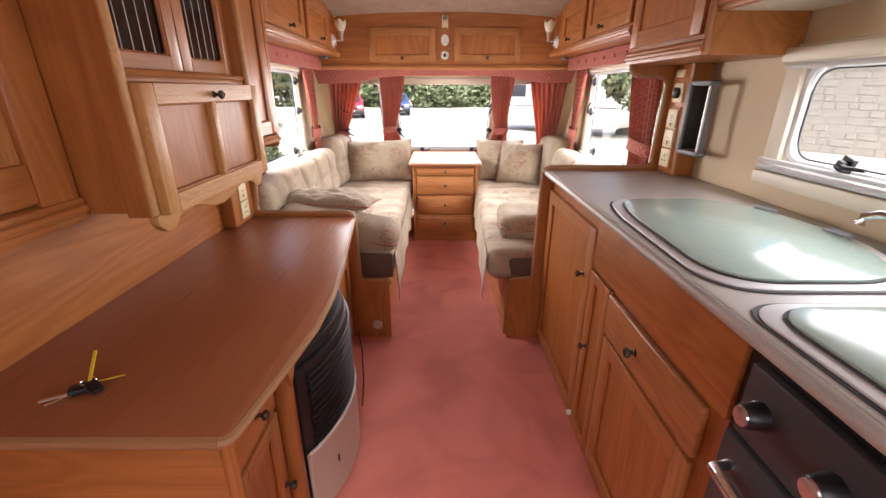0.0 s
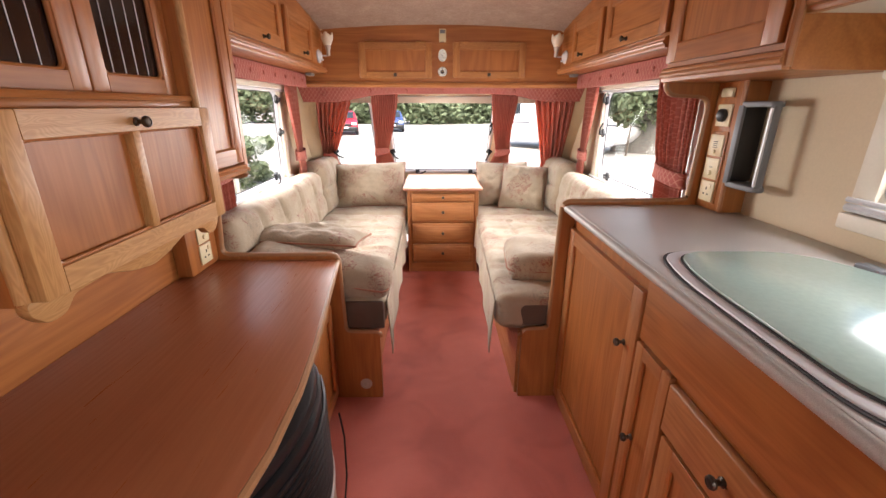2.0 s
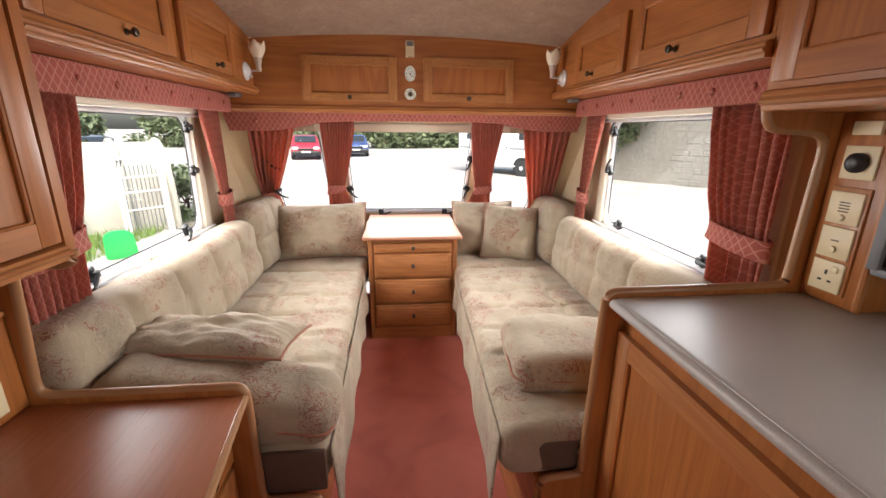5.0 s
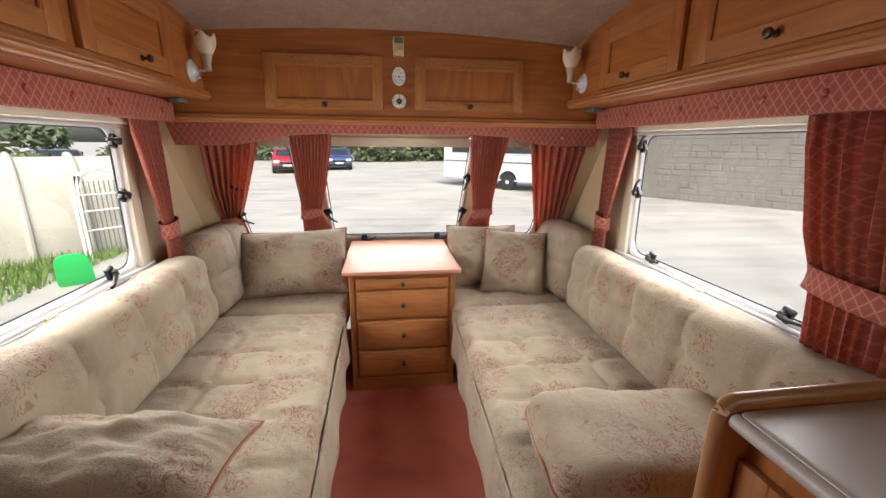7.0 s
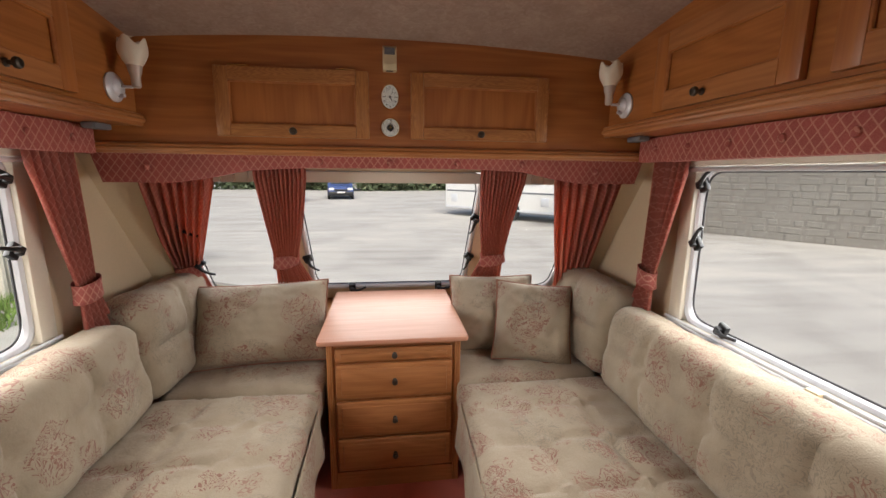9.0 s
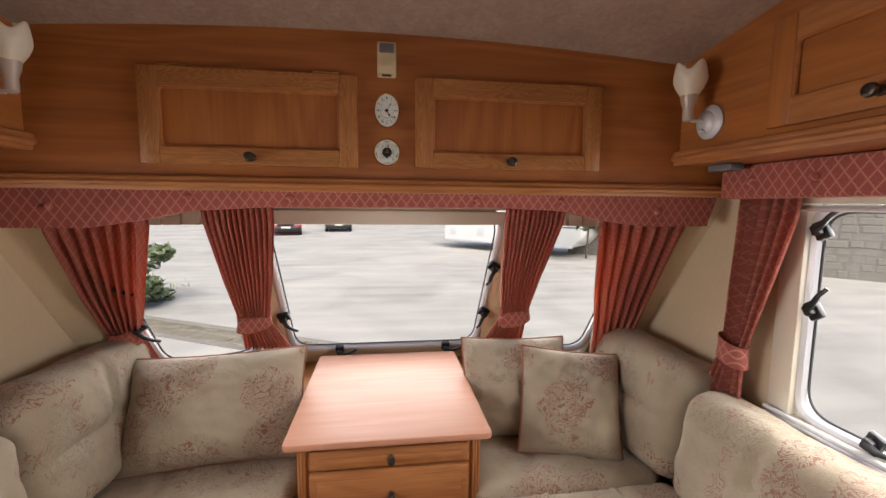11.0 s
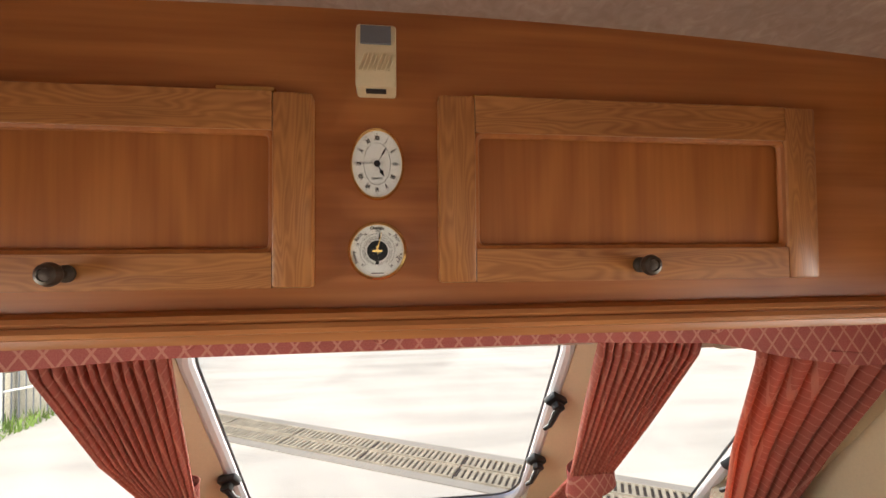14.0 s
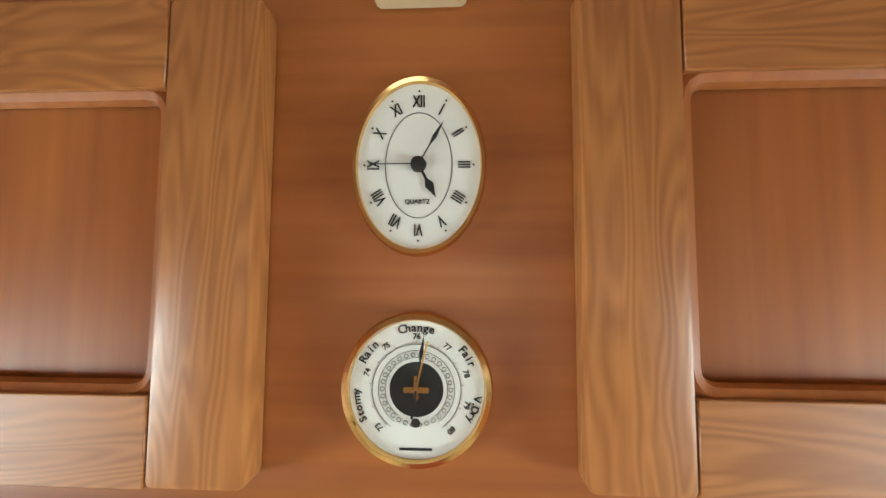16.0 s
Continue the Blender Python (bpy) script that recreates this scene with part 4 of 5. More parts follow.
for x in (-0.14, 0.14, -0.47, 0.47):
    part("hinge", boxed(x - 0.03, x + 0.03, 3.306, 3.32, 1.652, 1.656), BRASS, fl, "brass piano hinge leaf")

pel = thing("front_pelmet", "terracotta lattice fabric pelmet with a scalloped lower edge", "pelmet", (0, 3.37, 1.3), "pelmets")
low = [(-0.995, 1.286), (-0.74, 1.286), (-0.62, 1.305), (-0.50, 1.330), (-0.3, 1.342), (0.3, 1.345), (0.50, 1.338), (0.62, 1.312), (0.74, 1.295), (0.995, 1.296)]
part("board", prism(rounded(low, 0.03) + [(0.995, 1.387), (-0.995, 1.387)], "y", 3.42, 3.442), PELMET, pel)
for x in (-0.82, -0.5, -0.25, 0.0, 0.25, 0.5, 0.8):
    part("button", lathe([(0.012, 0), (0.010, 0.005), (0.004, 0.008)], 12, facing(x, 3.42, 1.364 if abs(x) < 0.6 else 1.34, (0, -1, 0))), PELMET, pel)

# ---- chest of drawers ----
chest = thing("chest_of_drawers", "orange-brown wooden chest of four drawers with a laminate top", "chest", (0.01, 3.75, 0))
part("top", prism(rounded([(-0.292, 3.402), (0.306, 3.402), (0.306, 4.10), (-0.292, 4.10)], 0.02), "z", 0.668, 0.688, 0.005), TABLE_X, chest, "pale satin laminate top")
part("carcass", boxed(-0.262, 0.280, 3.465, 4.08, 0.0, 0.668), OAK_Z, chest)
for x in (-0.262, 0.256):
    for k in range(3):
        part("flute", tube([(x + 0.004 + k * 0.0085, 3.462, 0.0), (x + 0.004 + k * 0.0085, 3.462, 0.668)], 0.005, False, 8), OAK_Z, chest)
part("top_rail", boxed(-0.235, 0.253, 3.455, 3.465, 0.640, 0.668), OAK_X, chest)
part("plinth", boxed(-0.235, 0.253, 3.458, 3.465, 0.0, 0.078), OAK_X, chest)
for z0, z1 in ((0.578, 0.636), (0.418, 0.568), (0.248, 0.402), (0.088, 0.234)):
    d = part("drawer", boxed(-0.228, 0.246, 3.445, 3.466, z0, z1, bevel=0.008, seg=3), OAK_X, chest, "oak drawer front")
    bm = bmesh.new()
    box(bm, -0.205, 0.223, 3.440, 3.447, z0 + 0.018, z1 - 0.018, 0.004)
    part("field", bm, OAK_X, d)
    knob(d, (0.009, 3.440, (z0 + z1) / 2 + 0.004), (0, -1, 0))

# ---- sofas ----


def tufted(size, r, axis, nu, nv, depth, puff, seed, res=0.018):
    """A quilted shape: buttons on a grid with creases between them, on the faces across `axis`."""
    u, v = [i for i in range(3) if i != axis]

    def shape(p):
        fu, fv = p[u] / size[u] + 0.5, p[v] / size[v] + 0.5
        side = p[axis] / (size[axis] / 2)
        if abs(side) > 0.5:
            du, dv = fu * nu, fv * nv
            cu, cv = abs(du - round(du)) * size[u] / nu, abs(dv - round(dv)) * size[v] / nv
            edge_u = 0.0 if round(du) in (0, nu) else 1.0
            edge_v = 0.0 if round(dv) in (0, nv) else 1.0
            dent = max(edge_u * math.exp(-(cu / 0.017) ** 2) * 0.40, edge_v * math.exp(-(cv / 0.017) ** 2) * 0.40)
            dent += edge_u * edge_v * math.exp(-(cu * cu + cv * cv) / 0.0007) * 0.5
            lift_by = puff * (math.sin(math.pi * min(1, max(0, fu))) * math.sin(math.pi * min(1, max(0, fv)))) ** 0.4
            p[axis] += math.copysign(lift_by - depth * dent, side)
        w = noise.noise_vector(p * 7 + Vector((seed, 0, 0))) * 0.009 + noise.noise_vector(p * 24 + Vector((0, seed, 0))) * 0.0035
        return p + w

    return soft_box(size, r, res, shape)


def pillow(w, h, t, seed, n=34):
    """A scatter cushion in its local xz plane, thick along y."""
    bm = bmesh.new()
    sides = []
    for s in (-1, 1):
        g = []
        for i in range(n + 1):
            row = []
            for j in range(n + 1):
                a, b = 2 * i / n - 1, 2 * j / n - 1
                full = (max(0, 1 - abs(a) ** 2.6) * max(0, 1 - abs(b) ** 2.6)) ** 0.55
                pull = 1 - 0.055 * (1 - abs(a) ** 2) * abs(b) ** 3
                pull2 = 1 - 0.055 * (1 - abs(b) ** 2) * abs(a) ** 3
                p = Vector((a * w / 2 * pull2, s * t / 2 * full, b * h / 2 * pull))
                k = noise.noise(Vector((a * 2.2 + seed, b * 2.2, s))) * 0.022 + noise.noise(Vector((a * 6 + seed, b * 6, s))) * 0.010
                p.y += k * full
                row.append(bm.verts.new(p))
            g.append(row)
        sides.append(g)
        for i in range(n):
            for j in range(n):
                q = (g[i][j], g[i + 1][j], g[i + 1][j + 1], g[i][j + 1])
                bm.faces.new(q if s < 0 else q[::-1])
    bmesh.ops.remove_doubles(bm, verts=bm.verts, dist=1e-5)
    rim = []
    for a, b in [(-1 + 2 * i / n, -1) for i in range(n)] + [(1, -1 + 2 * i / n) for i in range(n)] + [(1 - 2 * i / n, 1) for i in range(n)] + [(-1, 1 - 2 * i / n) for i in range(n)]:
        pull = 1 - 0.055 * (1 - abs(a) ** 2) * abs(b) ** 3
        pull2 = 1 - 0.055 * (1 - abs(b) ** 2) * abs(a) ** 3
        rim.append((a * w / 2 * pull2, 0, b * h / 2 * pull))
    return bm, rim


PIPING = plain("red_brown_piping", (0.33, 0.15, 0.095), 0.85, 0, 60, 0.2, 0.3)


def scatter(label, m, w, h, t, seed):
    o = thing("scatter_cushion", label, "cushion", m.translation, "scatter cushions")
    bm, rim = pillow(w, h, t, seed)
    part("cover", moved(bm, m), FLORAL, o)
    part("piping", tube([m @ Vector(p) for p in rim], 0.0042, True, 6), PIPING, o, "red-brown piped edge")
    return o


def sofa(s):
    o = thing("sofa", "cream floral tapestry bench sofa with a draped seat cover", "sofa", (s * 0.6, 2.9, 0), "sofas")
    inner = 0.285 if s < 0 else 0.265
    part("base", boxed(*sorted((s * (inner + 0.05), s * 1.055)), 1.958, 3.95, 0.0, 0.325), OAK_Y, o, "wooden bench base")
    w = 0.90 - inner
    cx = s * (inner + w / 2)
    slope = 0.018 if s < 0 else 0.05

    def splay(bm, y0):
        for v in bm.verts:
            k = max(0.0, min(1.0, (inner + 0.25 - abs(v.co.x)) / 0.25))
            v.co.x -= s * k * slope * max(0.0, (3.4 - v.co.y) / 1.4)
        return bm

    seat = tufted((w, 1.455, 0.165), 0.045, 2, 3, 7, 0.034, 0.016, 3 + s, 0.014)
    part("seat_cushion", splay(moved(seat, Matrix.Translation((cx, 2.687, 0.405))), 0), FLORAL, o)
    seat2 = tufted((w, 0.50, 0.16), 0.045, 2, 3, 2, 0.026, 0.014, 9 + s, 0.018)
    part("seat_cushion", moved(seat2, Matrix.Translation((cx, 3.675, 0.400))), FLORAL, o)
    for i in range(1, 3):
        for j in range(1, 7):
            x = cx - w / 2 + w * i / 3
            y = 2.687 - 0.7275 + 1.455 * j / 7
            x -= s * max(0.0, min(1.0, (inner + 0.25 - abs(x)) / 0.25)) * slope * max(0.0, (3.4 - y) / 1.4)
            part("button", lathe([(0.011, 0), (0.010, 0.005), (0.004, 0.008)], 10, Matrix.Translation((x, y, 0.474))), FLORAL, o)
    # draped cover over the aisle side
    bm = bmesh.new()
    rows = []
    for i in range(61):
        y = 1.985 + 1.33 * i / 60
        off = slope * (3.4 - y) / 1.4
        hem = 0.225 + 0.05 * (i / 60) + 0.012 * math.sin(i * 0.5) + (0.0 if i > 3 else -0.03 * (3 - i) / 3)
        row = []
        for j in range(13):
            f = j / 12
            z = 0.455 + (hem - 0.455) * f
            x = inner - off - 0.004 - 0.012 * math.sin(f * 1.5) - 0.006 * math.sin(i * 0.42 + f) * f
            row.append(bm.verts.new((s * x, y, z)))
        rows.append(row)
    for a, b in zip(rows, rows[1:]):
        for j in range(12):
            bm.faces.new((a[j], b[j], b[j + 1], a[j + 1]))
    d = part("draped_cover", bm, FLORAL, o, "hanging hem of the seat cover", 80)
    mod = d.modifiers.new("thickness", "SOLIDIFY")
    mod.thickness = 0.004
    # back cushions along the side wall
    for y0, y1, n, sd, tall_by in ((1.965, 3.36, 5, 21, 0.345), (3.37, 3.93, 2, 33, 0.40)):
        bk = tufted((0.165, y1 - y0, tall_by), 0.06, 0, n * 1, 2, 0.038, 0.022, sd + s, 0.018)
        lean = Matrix.Rotation(radians(-s * -7), 4, "Y")
        part("back_cushion", moved(bk, Matrix.Translation((s * 0.937, (y0 + y1) / 2, 0.475 + tall_by / 2)) @ lean), FLORAL, o)
    return o


west_sofa, east_sofa = sofa(-1), sofa(1)
part("cushion_end", soft_box((0.13, 0.02, 0.10), 0.009, 0.02), HIDE, None).matrix_basis = Matrix.Translation((0.385, 1.968, 0.40))
ce = bpy.data.objects["cushion_end"]
ce.parent, ce.matrix_parent_inverse = east_sofa, Matrix.Translation(-east_sofa.matrix_basis.translation)
ce["label"] = "brown end face of the seat cushion"
co = part("cushion_end", moved(soft_box((0.17, 0.02, 0.13), 0.009, 0.02), Matrix.Translation((-0.355, 1.964, 0.405))), HIDE, west_sofa, "brown end face of the seat cushion")

# scatter cushions by the front windows
tilt = radians(-28)
scatter("wide cream floral cushion leaning below the front window", pose(-0.575, 3.73, 0.655, math.degrees(tilt), -1.5, 4), 0.58, 0.37, 0.22, 1.0)
scatter("cream floral cushion leaning below the front window", pose(0.50, 3.79, 0.648, -24, 0, -4), 0.42, 0.38, 0.20, 2.0)
scatter("square cream floral cushion with piped edge", pose(0.655, 3.635, 0.650, -27, 4, -12), 0.36, 0.37, 0.17, 3.0)


def bolster(label, m, size, seed):
    o = thing("bolster_cushion", label, "cushion", m.translation, "bolster cushions")

    def shape(p):
        a, b = p.x / (size[0] / 2), p.y / (size[1] / 2)
        p.z *= 1 + 0.12 * (1 - a * a) * (1 - b * b) - 0.10 * a * a
        return p + noise.noise_vector(p * 6 + Vector((seed, 0, 0))) * 0.012 + noise.noise_vector(p * 18 + Vector((seed, 3, 0))) * 0.004

    part("cover", moved(soft_box(size, min(size) * 0.42, 0.02, shape), m), FLORAL, o)
    rim = rounded([(-size[0] / 2, -size[1] / 2), (size[0] / 2, -size[1] / 2), (size[0] / 2, size[1] / 2), (-size[0] / 2, size[1] / 2)], 0.05, 5)
    part("piping", tube([m @ (Vector((p[0] * 0.985, p[1] * 0.985, 0.0))) for p in rim], 0.0045, True, 6), PIPING, o, "piped seam")
    return o


bolster("large cream floral cushion propped at the sofa end", pose(-0.560, 2.085, 0.565, 4, 9, -3), (0.64, 0.22, 0.17), 5.0)
scatter("flat cream floral cushion lying on the sofa end", pose(-0.650, 2.235, 0.672, 86, 0, -15) @ Matrix.Rotation(radians(8), 4, "Y"), 0.54, 0.25, 0.11, 6.0)
bolster("thick cream floral cushion lying on the sofa", pose(0.565, 2.26, 0.552, 3, 0, -6), (0.54, 0.34, 0.15), 7.0)

# ---- curtains ----


def curtain(label, rows, n_out, pleats, amp, tie=None, group="curtains", res=10):
    """Pleated cloth between a left and a right edge given level by level: (left, right, pleat depth share)."""
    base = Vector(rows[0][0]).lerp(Vector(rows[-1][1]), 0.5)
    o = thing("curtain", label, "curtain", (base.x, base.y, rows[-1][0][2]), group)
    n_out = Vector(n_out)
    bm = bmesh.new()
    steps = 36
    nu = pleats * res
    grid = []
    for i in range(steps + 1):
        f = i / steps * (len(rows) - 1)
        k = min(int(f), len(rows) - 2)
        g = f - k
        g = g * g * (3 - 2 * g)
        a = Vector(rows[k][0]).lerp(Vector(rows[k + 1][0]), g)
        b = Vector(rows[k][1]).lerp(Vector(rows[k + 1][1]), g)
        d = rows[k][2] * (1 - g) + rows[k + 1][2] * g
        row = []
        for j in range(nu + 1):
            u = j / nu
            wob = 0.12 * noise.noise(Vector((u * 5, i * 0.07, base.x * 3)))
            ph = 2 * math.pi * pleats * (u + wob * 0.12)
            row.append(bm.verts.new(a.lerp(b, u) + n_out * (amp * d * (math.sin(ph) + 0.25 * math.sin(ph * 2.1 + i * 0.05)))))
        grid.append(row)
    for A, B in zip(grid, grid[1:]):
        for j in range(nu):
            bm.faces.new((A[j], A[j + 1], B[j + 1], B[j]))
    c = part("cloth", bm, CURTAIN, o, "", 80)
    mod = c.modifiers.new("thickness", "SOLIDIFY")
    mod.thickness = 0.0018
    if tie is not None:
        k = tie
        a, b = Vector(rows[k][0]), Vector(rows[k][1])
        mid, half = (a + b) / 2, (b - a) / 2
        bm = bmesh.new()
        rings = []
        for h, grow in ((-0.032, 1.16), (-0.01, 1.1), (0.01, 1.08), (0.03, 1.12)):
            ring = []
            for q in range(28):
                t = 2 * math.pi * q / 28
                ring.append(bm.verts.new(mid + half * grow * math.cos(t) + n_out * (amp * 1.5 + 0.008) * grow * math.sin(t) + Vector((0, 0, h + 0.012 * math.cos(t)))))
            rings.append(ring)
        for A, B in zip(rings, rings[1:]):
            for q in range(28):
                bm.faces.new((A[q], A[(q + 1) % 28], B[(q + 1) % 28], B[q]))
        t = part("tie_back", bm, PELMET, o, "matching fabric tie-back", 80)
        mod = t.modifiers.new("thickness", "SOLIDIFY")
        mod.thickness = 0.003
    return o


FN = (0, -0.82, -0.57)
curtain("terracotta lattice curtain gathered by a tie-back", [((-0.90, 3.49, 1.375), (-0.66, 3.52, 1.375), 1), ((-0.905, 3.52, 1.28), (-0.665, 3.55, 1.28), 1), ((-0.945, 3.70, 1.05), (-0.775, 3.71, 1.05), 0.9), ((-0.965, 3.84, 0.885), (-0.865, 3.85, 0.885), 0.6), ((-0.985, 3.92, 0.74), (-0.84, 3.92, 0.74), 0.8)], FN, 7, 0.016, 3)
curtain("terracotta lattice curtain gathered by a tie-back", [((-0.505, 3.49, 1.375), (-0.315, 3.49, 1.375), 1), ((-0.508, 3.52, 1.30), (-0.318, 3.52, 1.30), 1), ((-0.520, 3.68, 1.10), (-0.37, 3.68, 1.10), 0.9), ((-0.540, 3.86, 0.925), (-0.435, 3.86, 0.925), 0.6), ((-0.56, 3.97, 0.78), (-0.385, 3.97, 0.78), 0.9)], FN, 12, 0.009, 3)
curtain("terracotta lattice curtain gathered by a tie-back", [((0.36, 3.49, 1.375), (0.55, 3.49, 1.375), 1), ((0.362, 3.52, 1.30), (0.55, 3.52, 1.30), 1), ((0.40, 3.68, 1.10), (0.545, 3.68, 1.10), 0.9), ((0.455, 3.86, 0.918), (0.565, 3.86, 0.918), 0.6), ((0.415, 3.97, 0.78), (0.585, 3.97, 0.78), 0.9)], FN, 12, 0.009, 3)
curtain("terracotta lattice curtain gathered at the window corner", [((0.675, 3.52, 1.375), (0.96, 3.48, 1.375), 1), ((0.685, 3.55, 1.28), (0.965, 3.51, 1.28), 1), ((0.76, 3.70, 1.05), (0.98, 3.66, 1.05), 0.9), ((0.82, 3.80, 0.84), (0.98, 3.78, 0.84), 0.7), ((0.84, 3.86, 0.72), (0.98, 3.84, 0.72), 0.8)], FN, 7, 0.016)
for s in (-1, 1):
    x = s * 0.985
    curtain("terracotta lattice side curtain pulled to the window edge", [((x, 3.135, 1.44), (x, 3.325, 1.44), 1), ((x, 3.15, 1.33), (x, 3.335, 1.33), 1), ((x, 3.215, 1.12), (x, 3.345, 1.12), 0.8), ((x, 3.27, 0.945), (x, 3.35, 0.945), 0.5), ((x, 3.27, 0.79), (x, 3.415, 0.79), 0.8)], (-s, 0, 0), 6, 0.014, 3)
    curtain("terracotta lattice side curtain hanging to the sofa back", [((x, 2.055, 1.44), (x, 2.385, 1.44), 1), ((x, 2.055, 1.30), (x, 2.375, 1.30), 1), ((x, 2.06, 1.10), (x, 2.33, 1.10), 0.9), ((x, 2.06, 0.98), (x, 2.285, 0.98), 0.7), ((x, 2.06, 0.80), (x, 2.27, 0.80), 0.8)], (-s, 0, 0), 8, 0.015, 3)

# ---- wall lamps ----


def wall_lamp(s):
    o = thing("wall_lamp", "tulip glass wall lamp on a brushed metal bracket", "lamp", (s * LX, 3.215, 1.555), "wall lamps")
    m = facing(s * (LX - 0.001), 3.215, 1.558, (-s, 0, 0))
    part("back_plate", lathe([(0.040, 0), (0.041, 0.005), (0.034, 0.012), (0.026, 0.014), (0.022, 0.02), (0.010, 0.024)], 26, m), ALU, o, "round brushed metal plate")
    part("switch", lathe([(0.006, 0), (0.006, 0.02), (0.003, 0.022)], 12, facing(s * (LX - 0.01), 3.215, 1.536, (-s, 0, 0))), ALU, o)
    ax, az = s * 0.718, 1.588
    part("arm", tube([(s * (LX - 0.02), 3.215, 1.562), (s * 0.748, 3.215, 1.560), (s * 0.730, 3.215, 1.560), (ax, 3.215, 1.572)], 0.0045), ALU, o)
    part("cup", lathe([(0.008, -0.03), (0.012, -0.026), (0.012, 0.0), (0.017, 0.014), (0.020, 0.034)], 18, Matrix.Translation((ax, 3.215, az))), SILVER, o)
    bm = bmesh.new()
    seg = 48
    rings = []
    for i in range(13):
        f = i / 12
        r = 0.017 + 0.020 * math.sin(min(1.0, f * 1.25) * math.pi / 2) - 0.003 * max(0, f - 0.7) / 0.3
        ring = []
        for j in range(seg):
            t = 2 * math.pi * j / seg
            crest = 0.5 + 0.5 * math.cos(4 * t)
            z = az + 0.026 + f * (0.058 + 0.020 * crest)
            ring.append(bm.verts.new((ax + r * math.cos(t) * (1 + 0.04 * crest * f), 3.215 + r * math.sin(t) * (1 + 0.04 * crest * f), z)))
        rings.append(ring)
    for A, B in zip(rings, rings[1:]):
        for j in range(seg):
            bm.faces.new((A[j], A[(j + 1) % seg], B[(j + 1) % seg], B[j]))
    sh = part("shade", bm, SHADE, o, "cream glass tulip shade", 60)
    mod = sh.modifiers.new("thickness", "SOLIDIFY")
    mod.thickness = 0.003


wall_lamp(1)
wall_lamp(-1)

# ---- sensor, clock and barometer on the front locker ----
FY = 3.32
sensor = thing("motion_sensor", "cream plastic motion sensor with grey lens", "sensor", (0, FY, 1.69))
prof = [(3.318, 1.653), (3.292, 1.655), (3.290, 1.693), (3.294, 1.707), (3.297, 1.723), (3.306, 1.731), (3.318, 1.731)]
part("case", prism(prof, "x", -0.022, 0.022, 0.003), IVORY, sensor)
part("lens", prism([(3.296, 1.701), (3.290, 1.702), (3.293, 1.723), (3.300, 1.723)], "x", -0.0165, 0.0165), GREY_PLASTIC, sensor, "grey lens window")
for k in range(8):
    x = -0.0195 + k * 0.0048
    part("vent_rib", tube([(x, 3.2895, 1.672), (x + 0.007, 3.2895, 1.690)], 0.0009, False, 6), IVORY, sensor)
part("slot", boxed(-0.011, 0.011, 3.296, 3.304, 1.6520, 1.6545), INK, sensor)

clock = thing("wall_clock", "oval brass-rimmed clock with roman numerals", "clock", (0, FY, 1.576))
CM = facing(0, FY, 1.576, (0, -1, 0))
OV = CM @ Matrix.Diagonal((0.0295, 0.040, 1, 1))


def dial(r0, r1, z0, z1, seg=56):
    return [(r0, z0), (r1, z1)]


part("rim", lathe([(1.02, 0), (1.03, 0.006), (1.0, 0.009), (0.955, 0.0085), (0.935, 0.006)], 64, OV), BRASS, clock, "polished brass rim")
part("face", lathe([(0.945, 0.004), (0.94, 0.0065), (0.5, 0.0066)], 64, OV), PAPER, clock, "white dial")
part("inner_line", tube([CM @ Vector((0.0150 * math.cos(t), 0.0240 * math.sin(t), 0.0068)) for t in [2 * math.pi * k / 60 for k in range(60)]], 0.00016, True, 4), INK, clock)
for h, numeral in enumerate(("XII", "I", "II", "III", "IIII", "V", "VI", "VII", "VIII", "IX", "X", "XI")):
    t = math.pi / 2 - h * math.pi / 6
    p = (0.0202 * math.cos(t), 0.0290 * math.sin(t), 0.0069)
    spin = math.atan2(p[1] / 1.3, p[0]) - math.pi / 2
    lettering(numeral, 0.0076, CM @ Matrix.Translation(p) @ Matrix.Rotation(spin, 4, "Z"), clock, squeeze=0.62)
lettering("QUARTZ", 0.0028, CM @ Matrix.Translation((-0.0004, -0.0168, 0.0069)), clock)
for k in range(60):
    t = 2 * math.pi * k / 60
    if k % 5 == 0:
        part("tick", lathe([(0.0005, 0.0066), (0.0004, 0.0070)], 8, CM @ Matrix.Translation((0.0246 * math.cos(t), 0.0342 * math.sin(t), 0))), INK, clock)


def hand(name, m, ang, length, wide, z, tail=0.0):
    """A spade-shaped hand pointing `ang` degrees clockwise from twelve."""
    pts = [(-wide * 0.25, -tail), (wide * 0.25, -tail), (wide * 0.3, length * 0.45), (wide, length * 0.62), (wide * 0.55, length * 0.78), (0, length), (-wide * 0.55, length * 0.78), (-wide, length * 0.62), (-wide * 0.3, length * 0.45)]
    return part(name, moved(prism(pts, "z", z, z + 0.0004), m @ Matrix.Rotation(-radians(ang), 4, "Z")), INK, clock)


hand("hour_hand", CM, 152, 0.0170, 0.0021, 0.0076)
hand("minute_hand", CM, 30, 0.0230, 0.0010, 0.0082)
part("second_hand", moved(boxed(-0.0002, 0.0002, -0.004, 0.0222, 0.0090, 0.0093), CM @ Matrix.Rotation(-radians(270), 4, "Z")), INK, clock)
part("hub", lathe([(0.0036, 0.0072), (0.0034, 0.0096), (0.002, 0.010)], 20, CM), INK, clock)
g = part("dial_glass", lathe([(0.93, 0.0085), (0.7, 0.0115), (0.3, 0.0128), (0.02, 0.013)], 48, OV), DIAL_GLASS, clock, "domed clear glass")
g.visible_shadow = False

